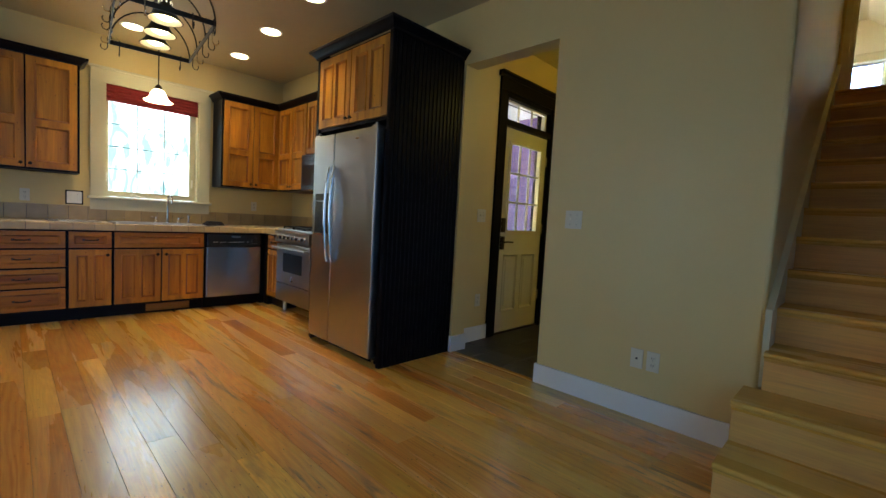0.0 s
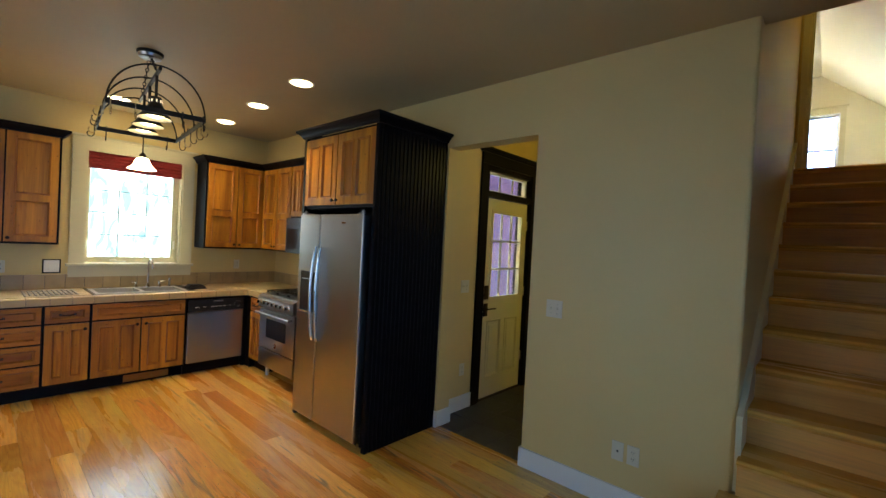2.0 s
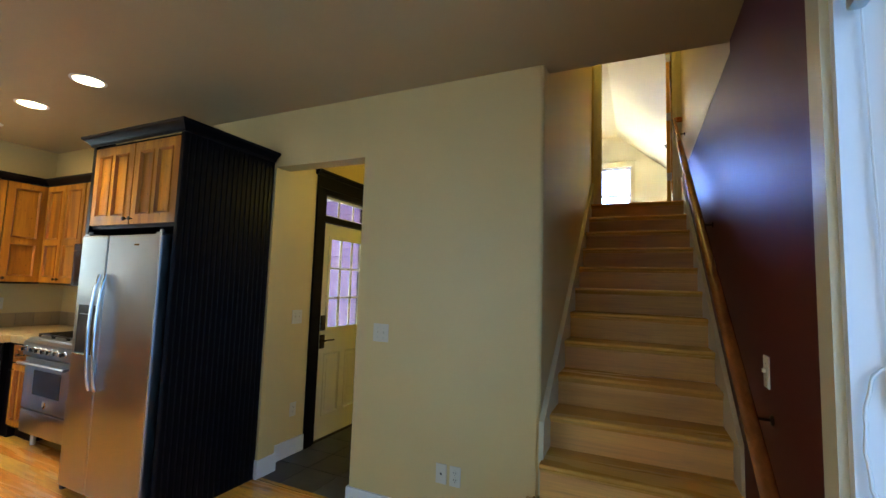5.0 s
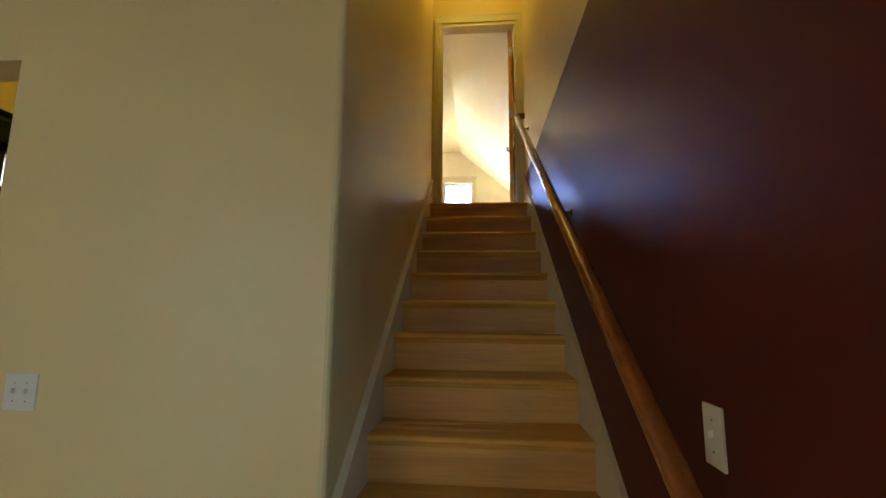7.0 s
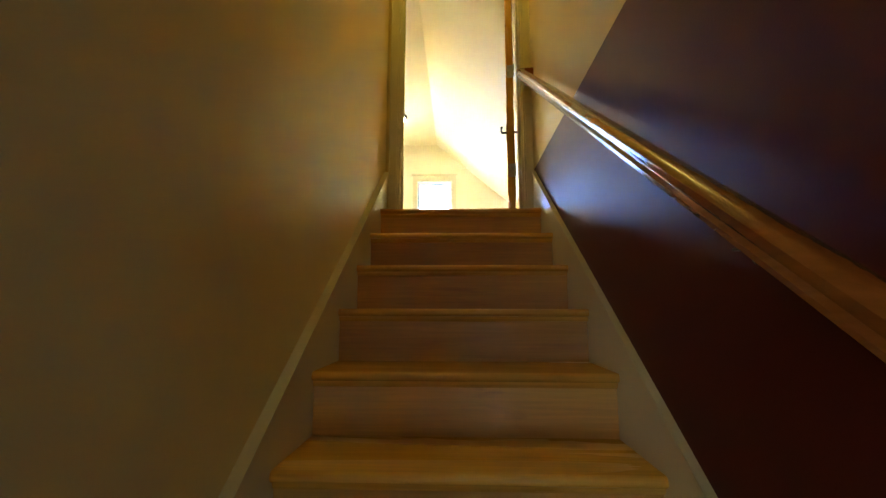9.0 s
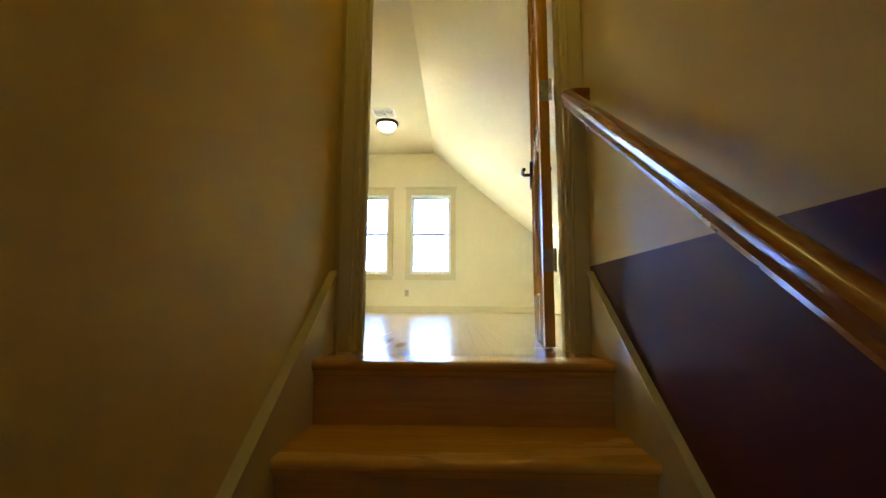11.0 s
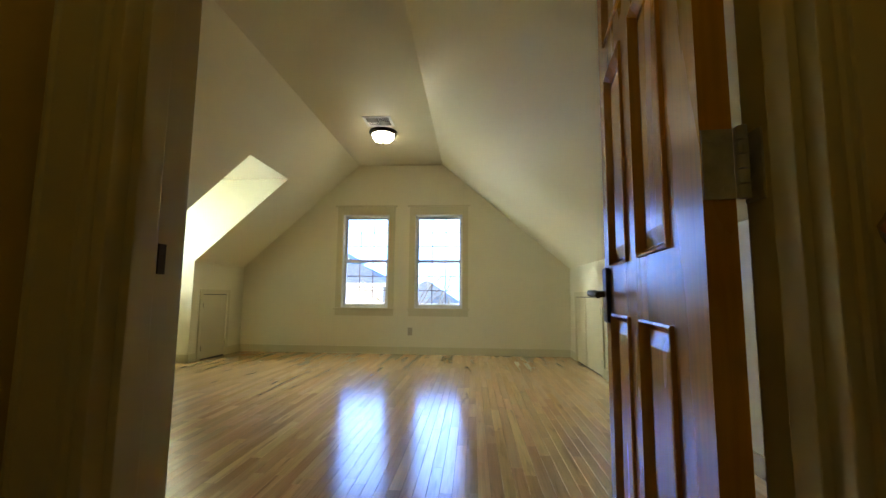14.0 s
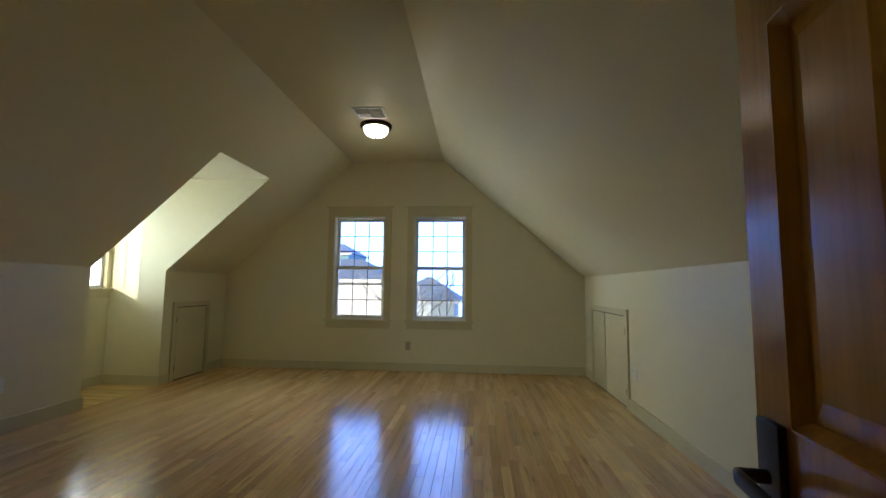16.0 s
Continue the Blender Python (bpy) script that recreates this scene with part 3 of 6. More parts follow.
# never in view: glowing sheet added to brighten the room through the south opening
structure("backdrop_south_fill", boxes((-6.0, 1.4, -8.05, -8.0, -0.5, 4.5)), outdoors("south_fill", (0.66, 0.82, 1.0), SOUTH_FILL), "unseen glowing sheet added to fill the room from the south", "backdrop")
structure("backdrop_sky", boxes((-45, 45, 70, 70.1, -14, 45)), outdoors("distant_sky", (0.19, 0.36, 1.0), GABLE_DAY), "bright white sky in the distance", "backdrop")
structure("backdrop_dormer", boxes((-9.6, -9.5, 3.4, 16.0, 0.4, 9.5)), outdoors("dormer_light", (0.74, 0.90, 1.0), DORMER_DAY), "bright sky outside the dormer", "backdrop")
structure("ground", boxes((-60, 60, -60, 80, -3.2, -3.0)), mat("ground_gravel", (0.25, 0.24, 0.2), 0.9, bump=0.4, var=0.2), "pale ground around the house", "ground")


# kitchen cabinets
def face_x(x, y, z):
    return Matrix.Translation((x, y, z))


def face_s(x, y, z):
    return Matrix.Translation((x, y, z)) @ Matrix.Rotation(-math.pi / 2, 4, "Z")


def put(name, bm, m, material, parent, label="", smooth=False):
    bm.transform(m)
    return part(name, bm, material, parent, label, smooth)


def bead(bm, u0, u1, v0, v1, d, w=0.016):
    """A mitred moulding round a sunk panel, sloping down into it."""
    o = [(u0, v0), (u1, v0), (u1, v1), (u0, v1)]
    i = [(u0 + w, v0 + w), (u1 - w, v0 + w), (u1 - w, v1 - w), (u0 + w, v1 - w)]
    top = [bm.verts.new((d + 0.006, u, v)) for u, v in o]
    mid = [bm.verts.new((d + 0.007, u + (0.004 if u < (u0 + u1) / 2 else -0.004), v + (0.004 if v < (v0 + v1) / 2 else -0.004))) for u, v in o]
    low = [bm.verts.new((d - 0.010, u, v)) for u, v in i]
    out = [bm.verts.new((d - 0.010, u, v)) for u, v in o]
    for a, b in ((out, top), (top, mid), (mid, low), (low, out)):
        for k in range(4):
            bm.faces.new((a[k], a[(k + 1) % 4], b[(k + 1) % 4], b[k]))


def leaf(parent, m, w, h, cells, material, name="door", t=0.02, panel_mat=None, beads=True):
    """A framed door or drawer front, from its lower corner: frame, sunk panels and their mouldings."""
    d = put(name, wall_x(0.0, t, 0.0, w, 0.0, h, cells), m, material, parent)
    for u0, u1, v0, v1 in cells:
        bm = bmesh.new()
        box(bm, 0.001, t - 0.012, u0, u1, v0, v1)
        put("panel", bm, m, panel_mat or material, d)
        if beads:
            bm = bmesh.new()
            bead(bm, u0, u1, v0, v1, t)
            put("moulding", bm, m, M["cabmould"] if material in (M["cab"], M["cabh"]) else material, d)
    return d


def knob(parent, m, u, v):
    bm = bmesh.new()
    lathe(bm, [(0.004, 0.02), (0.005, 0.032), (0.013, 0.036), (0.015, 0.042), (0.011, 0.048), (0.0, 0.05)], axis="x", seg=12)
    for q in bm.verts:
        q.co += Vector((0, u, v))
    put("knob", bm, m, M["bronze"], parent, "dark bronze knob", True)


def pull(parent, m, u, v, w=0.10):
    bm = bmesh.new()
    tube(bm, [(0.02, u - w / 2, v), (0.04, u - w / 2 + 0.004, v), (0.046, u - w / 4, v - 0.003), (0.046, u + w / 4, v - 0.003), (0.04, u + w / 2 - 0.004, v), (0.02, u + w / 2, v)], 0.0055, 8)
    for s in (-1, 1):
        box(bm, 0.02, 0.024, u + s * w / 2 - 0.009, u + s * w / 2 + 0.009, v - 0.009, v + 0.009, 0.002)
    put("pull", bm, m, M["bronze"], parent, "dark bronze bar pull", True)


def two_tall(w, h, e=0.05):
    c = 0.045
    return [(e, w / 2 - c / 2, e, h - e), (w / 2 + c / 2, w - e, e, h - e)]


def two_high(w, h, e=0.055):
    return [(e, w - e, e, h * 0.38), (e, w - e, h * 0.38 + 0.06, h - e)]


def one(w, h, e=0.032):
    return [(e, w - e, e, h - e)]


GAP = 0.012


def base_cabinet(m, w, depth, rows, label, at):
    """rows: (kind, u0, u1, v0, v1) of each front, on a black face frame."""
    c = thing("base_cabinet", at, label, "cabinet", "kitchen base cabinets")
    bm = bmesh.new()
    box(bm, -depth, -0.001, 0.0, w, 0.10, 0.838)
    put("body", bm, m, M["black"], c)
    bm = bmesh.new()
    box(bm, -depth, -0.055, 0.0, w, 0.0, 0.098)
    put("toe_kick", bm, m, M["black"], c, "black toe kick")
    for kind, u0, u1, v0, v1 in rows:
        mm = m @ Matrix.Translation((0, u0, v0))
        ww, hh = u1 - u0, v1 - v0
        if kind == "drawer":
            d = leaf(c, mm, ww, hh, one(ww, hh), M["cabh"], "drawer")
            pull(d, mm, ww / 2, hh / 2)
        elif kind == "blank":
            leaf(c, mm, ww, hh, one(ww, hh), M["cabh"], "false_front")
        else:
            d = leaf(c, mm, ww, hh, two_tall(ww, hh), M["cab"])
            knob(d, mm, 0.03 if kind == "door_r" else ww - 0.03, hh - 0.05)
    return c


FX = -4.787
LAB = "knotty alder base cabinet with a black face frame"
dz = [(0.672, 0.818), (0.502, 0.655), (0.325, 0.485), (0.125, 0.308)]
for y0, y1, rows, lab in (
        (-3.42, -2.83, [("drawer", GAP, 0.578, 0.672, 0.818), ("door_l", GAP, 0.578, 0.125, 0.655)], "knotty alder base cabinet, one drawer above a door"),
        (-2.83, -2.245, [("drawer", GAP, 0.573, a, b) for a, b in dz], "knotty alder base cabinet with four drawers and a black frame"),
        (-2.245, -1.917, [("drawer", GAP, 0.316, 0.672, 0.818), ("door_l", GAP, 0.316, 0.125, 0.655)], "narrow knotty alder base cabinet, one drawer above a door"),
        (-1.917, -1.125, [("blank", GAP, 0.780, 0.672, 0.818), ("door_l", GAP, 0.388, 0.125, 0.655), ("door_r", 0.402, 0.780, 0.125, 0.655)], "knotty alder sink cabinet with two doors and a false front")):
    base_cabinet(face_x(FX, y0, 0), y1 - y0, 0.655, rows, lab, (FX, y0, 0))
base_cabinet(face_s(-4.665, -0.47, 0), 0.325, 0.64, [("drawer", GAP, 0.313, 0.672, 0.818), ("door_r", GAP, 0.313, 0.125, 0.655)], "narrow knotty alder cabinet beside the range", (-4.665, -0.47, 0))
c = thing("corner_filler", (FX, -0.5, 0), "black painted corner filler of the base cabinets", "cabinet")
part("filler", boxes((XW, FX, -0.512, YB, 0.0, 0.838), (FX, -4.667, -0.47, -0.45, 0.0, 0.838), (FX, -4.667, -0.45, YB, 0.0, 0.83)), M["black"], c)
tagged(done("floor_register", boxes(*[(FX - 0.053, FX - 0.045, -1.62 + k * 0.02, -1.612 + k * 0.02, 0.03, 0.08) for k in range(18)], (FX - 0.055, FX - 0.05, -1.64, -1.25, 0.018, 0.092)), M["cabh"]), "wooden toe kick vent with slots under the sink cabinet", "vent")


def dishwasher():
    d = thing("dishwasher", (FX, -0.82, 0), "stainless dishwasher with a black control panel", "dishwasher")
    y0, y1 = -1.108, -0.53
    part("body", boxes((XW + 0.02, FX - 0.01, y0 - 0.01, y1 + 0.01, 0.10, 0.838)), M["black"], d)
    part("toe_kick", boxes((XW + 0.02, FX - 0.05, y0 - 0.01, y1 + 0.01, 0.0, 0.098)), M["black"], d)
    part("door", boxes((FX - 0.009, FX + 0.032, y0, y1, 0.125, 0.672), bevel=0.006), M["steel"], d, "brushed steel front")
    p = part("control_panel", boxes((FX - 0.009, FX + 0.036, y0, y1, 0.678, 0.815), bevel=0.008), M["darksteel"], d, "glossy black control panel")
    part("latch", boxes((FX + 0.036, FX + 0.046, -0.86, -0.76, 0.785, 0.797), bevel=0.003), M["chrome"], p, "chrome latch")
    bm = bmesh.new()
    lathe(bm, [(0.026, 0), (0.026, 0.004), (0.02, 0.006), (0.019, 0.02), (0.0, 0.021)], (FX + 0.036, -0.60, 0.745), 20, "x")
    part("dial", bm, M["darksteel"], p, "black dial", True)
    bm = bmesh.new()
    for k in range(10):
        a = 2 * math.pi * k / 10
        y, z = -0.60 + 0.034 * math.cos(a), 0.745 + 0.034 * math.sin(a)
        box(bm, FX + 0.036, FX + 0.0368, y - 0.003, y + 0.003, z - 0.001, z + 0.001)
    part("dial_marks", bm, M["plate_w"], p)
    for y, w in ((-1.05, 0.05), (-0.97, 0.04), (-0.88, 0.03), (-0.84, 0.03), (-0.80, 0.03), (-0.76, 0.03), (-0.69, 0.02)):
        part("marking", boxes((FX + 0.036, FX + 0.0368, y, y + w, 0.728, 0.731)), M["plate_w"], p)


dishwasher()


# tiled worktop and splashback
def tile_block(name, parent, x0, x1, y0, y1, z0, z1, material, bevel=0.002, label=""):
    return part(name, boxes((x0, x1, y0, y1, z0, z1), bevel=bevel), material, parent, label)


SX0, SX1, SY0, SY1 = -5.33, -4.90, -1.86, -1.10    # sink cut-out
w = thing("worktop", (-5.1, -1.5, 0.84), "beige tiled kitchen worktop with dark joints", "worktop")
part("bed", boxes((XW, SX0, -3.42, YB, 0.84, 0.897), (SX1, -4.775, -3.42, YB, 0.84, 0.897), (SX0, SX1, -3.42, SY0, 0.84, 0.897), (SX0, SX1, SY1, YB, 0.84, 0.897), (-4.775, -4.336, -0.455, YB, 0.84, 0.897)), M["grout"], w)
T = 0.152
k = 0
y = -3.42
while y < -0.47:
    y1 = min(y + T - 0.004, -0.47)
    bm = bmesh.new()
    prism(bm, [(-4.86, 0.8975), (-4.764, 0.8975), (-4.752, 0.9), (-4.745, 0.893), (-4.745, 0.838), (-4.752, 0.834), (-4.764, 0.838), (-4.764, 0.8965), (-4.86, 0.8965)], y, y1, "xz")
    part("edge_tile", bm, M["countertile"], w)
    for x0, x1 in ((-5.45, -5.31), (-5.306, -5.16), (-5.156, -5.01), (-5.006, -4.865)):
        if y1 > SY0 and y < SY1 and x1 > SX0:
            continue
        part("tile", boxes((x0, x1, y, y1, 0.897, 0.9015)), M["countertile"], w)
    y += T
x = -4.745
while x < -4.35:
    x1 = min(x + T - 0.004, -4.336)
    bm = bmesh.new()
    prism(bm, [(-0.375, 0.8975), (-0.472, 0.8975), (-0.484, 0.9), (-0.491, 0.893), (-0.491, 0.838), (-0.484, 0.834), (-0.472, 0.838), (-0.472, 0.8965), (-0.375, 0.8965)], x, x1, "yz")
    part("edge_tile", bm, M["countertile"], w)
    for y0, y1 in ((-0.371, -0.225), (-0.221, -0.075), (-0.071, 0.07), (0.074, 0.17)):
        part("tile", boxes((x, x1, y0, y1, 0.897, 0.9015)), M["countertile"], w)
    x += T
for y0, y1 in ((-0.47, -0.32), (-0.316, -0.17), (-0.166, -0.02), (-0.016, 0.17)):
    for x0, x1 in ((-5.45, -5.31), (-5.306, -5.16), (-5.156, -5.01), (-5.006, -4.865), (-4.861, -4.749)):
        part("tile", boxes((x0, x1, y0, y1, 0.897, 0.9015)), M["countertile"], w)
s = thing("splashback", (XW, -1.5, 0.9), "single row of tan wall tiles above the worktop", "tiles")
part("bed", boxes((XW, XW + 0.004, -3.42, YB, 0.902, 1.046), (XW + 0.004, -3.2, YB - 0.004, YB, 0.902, 1.046)), M["grout"], s)
y = -3.40
while y < YB - 0.05:
    part("tile", boxes((XW + 0.004, XW + 0.013, y, min(y + T - 0.004, YB - 0.006), 0.903, 1.049), bevel=0.002), M["tile"], s)
    y += T
x = XW + 0.02
while x < -3.3:
    part("tile", boxes((x, x + T - 0.004, YB - 0.013, YB - 0.004, 0.903, 1.049), bevel=0.002), M["tile"], s)
    x += T

k = thing("sink", (-5.12, -1.48, 0.9), "double-bowl stainless kitchen sink set in a tiled worktop", "sink")
bm = wall_x(0.898, 0.907, SX0 - 0.015, SX1 + 0.015, SY0 - 0.015, SY1 + 0.015, [(SX0 + 0.08, SX1 - 0.03, SY0 + 0.02, -1.50), (SX0 + 0.08, SX1 - 0.03, -1.46, SY1 - 0.02)])
bm.transform(Matrix(((0, 1, 0, 0), (0, 0, 1, 0), (1, 0, 0, 0), (0, 0, 0, 1))))
part("rim", bm, M["sink"], k, "polished steel rim")
for y0, y1 in ((SY0 + 0.02, -1.50), (-1.46, SY1 - 0.02)):
    x0, x1 = SX0 + 0.08, SX1 - 0.03
    part("bowl", boxes((x0, x1, y0, y1, 0.72, 0.723), (x0 - 0.003, x0, y0, y1, 0.72, 0.898), (x1, x1 + 0.003, y0, y1, 0.72, 0.898), (x0, x1, y0 - 0.003, y0, 0.72, 0.898), (x0, x1, y1, y1 + 0.003, 0.72, 0.898)), M["sink"], k, "steel bowl")
f = thing("faucet", (-5.29, -1.36, 0.907), "chrome gooseneck faucet with two lever handles", "faucet")
bm = bmesh.new()
lathe(bm, [(0.024, 0), (0.024, 0.012), (0.016, 0.03), (0.012, 0.05), (0.0, 0.05)], (-5.29, -1.36, 0.907), 16)
tube(bm, [(-5.29, -1.36, 0.93), (-5.29, -1.36, 1.14), (-5.283, -1.36, 1.18), (-5.26, -1.36, 1.21), (-5.225, -1.36, 1.222), (-5.19, -1.355, 1.212), (-5.165, -1.35, 1.185), (-5.158, -1.35, 1.15), (-5.158, -1.35, 1.12)], 0.0105, 12)
part("spout", bm, M["chrome"], f, "chrome gooseneck spout", True)
for y in (-1.47, -1.25):
    bm = bmesh.new()
    lathe(bm, [(0.02, 0), (0.02, 0.01), (0.012, 0.02), (0.011, 0.05), (0.016, 0.055), (0.0, 0.07)], (-5.29, y, 0.907), 14)
    tube(bm, [(-5.29, y, 0.962), (-5.28, y + (-0.045 if y < -1.36 else 0.045), 0.972)], 0.005, 8)
    part("lever", bm, M["chrome"], f, "chrome lever handle", True)
sp = tagged(done("sprayer", (lambda b: (lathe(b, [(0.019, 0), (0.019, 0.008), (0.012, 0.015), (0.011, 0.06), (0.015, 0.075), (0.013, 0.095), (0.0, 0.1)], (-5.29, -1.15, 0.907), 14), b)[1])(bmesh.new()), M["chrome"], smooth=True), "chrome side sprayer beside the faucet", "sprayer")
bm = bmesh.new()
for i in range(4):
    box(bm, -5.14 + 0.008 * i, -4.94 - 0.008 * i, -1.05 + 0.010 * i, -0.87 - 0.008 * i, 0.903 + i * 0.011, 0.914 + i * 0.011, 0.004)
for v in bm.verts:
    v.co.z += 0.004 * noise.noise(v.co * 20)
    v.co.z = max(v.co.z, 0.9025)
tagged(done("dish_cloth", bm, M["cloth"], smooth=True), "folded dark dish cloth on the tiled worktop", "cloth")
bm = bmesh.new()
for i in range(11):
    box(bm, -5.28, -4.92, -2.36 + i * 0.035, -2.345 + i * 0.035, 0.904, 0.914, 0.003)
for x in (-5.27, -5.10, -4.94):
    box(bm, x, x + 0.012, -2.37, -1.98, 0.902, 0.907, 0.002)
tagged(done("drying_mat", bm, mat("grey_rack_plastic", (0.38, 0.36, 0.33), 0.4)), "pale slatted drying rack beside the sink", "drying rack")


# upper cabinets with a black crown
def upper_cabinet(m, w, depth, z0, z1, doors, label, at, cells=two_high):
    c = thing("upper_cabinet", at, label, "cabinet", "kitchen upper cabinets")
    bm = bmesh.new()
    box(bm, -depth, -0.001, 0.0, w, z0 - 0.012, z1 + 0.01)
    put("body", bm, m, M["black"], c)
    n = len(doors)
    for i, (u0, u1) in enumerate(doors):
        mm = m @ Matrix.Translation((0, u0, z0 + 0.008))
        hh = z1 - z0 - 0.016
        d = leaf(c, mm, u1 - u0, hh, cells(u1 - u0, hh), M["cab"])
        if n > 1:
            knob(d, mm, (u1 - u0 - 0.025) if i % 2 == 0 else 0.025, 0.035)
        else:
            knob(d, mm, 0.025, 0.035)
    return c


PROFILE = [(0.0, 0.0), (0.012, 0.0), (0.016, 0.014), (0.028, 0.028), (0.046, 0.044), (0.060, 0.052), (0.060, 0.070), (0.0, 0.070)]


def crown(path, z, name="crown", label="black crown moulding on the cabinets"):
    """A moulding along corner points given in plan; it projects to the right of the way."""
    bm = bmesh.new()
    n = len(path)
    rings = []
    for i, p in enumerate(path):
        p = Vector(p)
        d0 = (p - Vector(path[i - 1])).normalized() if i else None
        d1 = (Vector(path[i + 1]) - p).normalized() if i < n - 1 else None
        a, b = d0 or d1, d1 or d0
        na, nb = Vector((a.y, -a.x)), Vector((b.y, -b.x))
        mi = (na + nb)
        mi = mi / max(mi.dot(na), 0.2) if mi.length > 1e-6 else na
        rings.append([bm.verts.new((p.x + mi.x * o, p.y + mi.y * o, z + h)) for o, h in PROFILE])
    for a, b in zip(rings, rings[1:]):
        for j in range(len(PROFILE)):
            q = (j + 1) % len(PROFILE)
            bm.faces.new((a[j], a[q], b[q], b[j]))
    bm.faces.new(rings[0][::-1])
    bm.faces.new(rings[-1])
    return tagged(done(name, bm, M["black"]), label, "moulding")


UX, UY = -5.14, -0.17
upper_cabinet(face_x(UX, -3.42, 0), 0.54, 0.305, 1.37, 2.37, [(0.012, 0.264), (0.276, 0.528)], "knotty alder upper cabinet with two doors", (UX, -3.42, 1.37))
upper_cabinet(face_x(UX, -2.88, 0), 0.755, 0.305, 1.37, 2.37, [(0.012, 0.374), (0.386, 0.735)], "knotty alder upper cabinet with two doors beside the window", (UX, -2.88, 1.37))
upper_cabinet(face_x(UX, -0.86, 0), 0.69, 0.305, 1.37, 2.37, [(0.02, 0.355), (0.367, 0.678)], "knotty alder upper cabinet with two doors, near the corner", (UX, -0.86, 1.37))
upper_cabinet(face_s(-5.135, UY, 0), 0.735, 0.345, 1.37, 2.37, [(0.03, 0.37), (0.382, 0.722)], "knotty alder upper cabinet over the worktop corner", (-5.13, UY, 1.37))
upper_cabinet(face_s(-4.395, UY, 0), 0.76, 0.345, 1.775, 2.37, [(0.01, 0.375), (0.385, 0.75)], "knotty alder cabinet above the microwave", (-4.395, UY, 1.78), two_tall)
upper_cabinet(face_s(-3.63, UY, 0), 0.455, 0.345, 1.37, 2.37, [(0.01, 0.222), (0.232, 0.445)], "knotty alder upper cabinet beside the refrigerator", (-3.63, UY, 1.37))
crown([(UX, -3.42), (UX, -2.125), (XW + 0.004, -2.125)], 2.37)
crown([(XW + 0.004, -0.86), (UX, -0.86), (UX, UY), (-3.165, UY)], 2.37)


def mw():
    x0, x1, y = -4.39, -3.635, -0.24
    d = thing("microwave", (-4.15, y, 1.36), "built-in stainless microwave above the range", "microwave")
    part("body", boxes((x0, x1, y + 0.03, YB - 0.003, 1.36, 1.76)), M["darksteel"], d)
    part("door", boxes((x0, x1 - 0.17, y, y + 0.029, 1.36, 1.69), bevel=0.005), M["darksteel"], d, "dark frame")
    part("window", boxes((x0 + 0.05, x1 - 0.22, y - 0.004, y - 0.0005, 1.41, 1.64)), M["darkglass"], d, "dark glass window")
    part("vent", boxes((x0, x1, y, y + 0.029, 1.695, 1.76), bevel=0.003), M["darksteel"], d, "black vent strip")
    part("control_panel", boxes((x1 - 0.168, x1, y, y + 0.029, 1.36, 1.69), bevel=0.004), M["darksteel"], d)


mw()


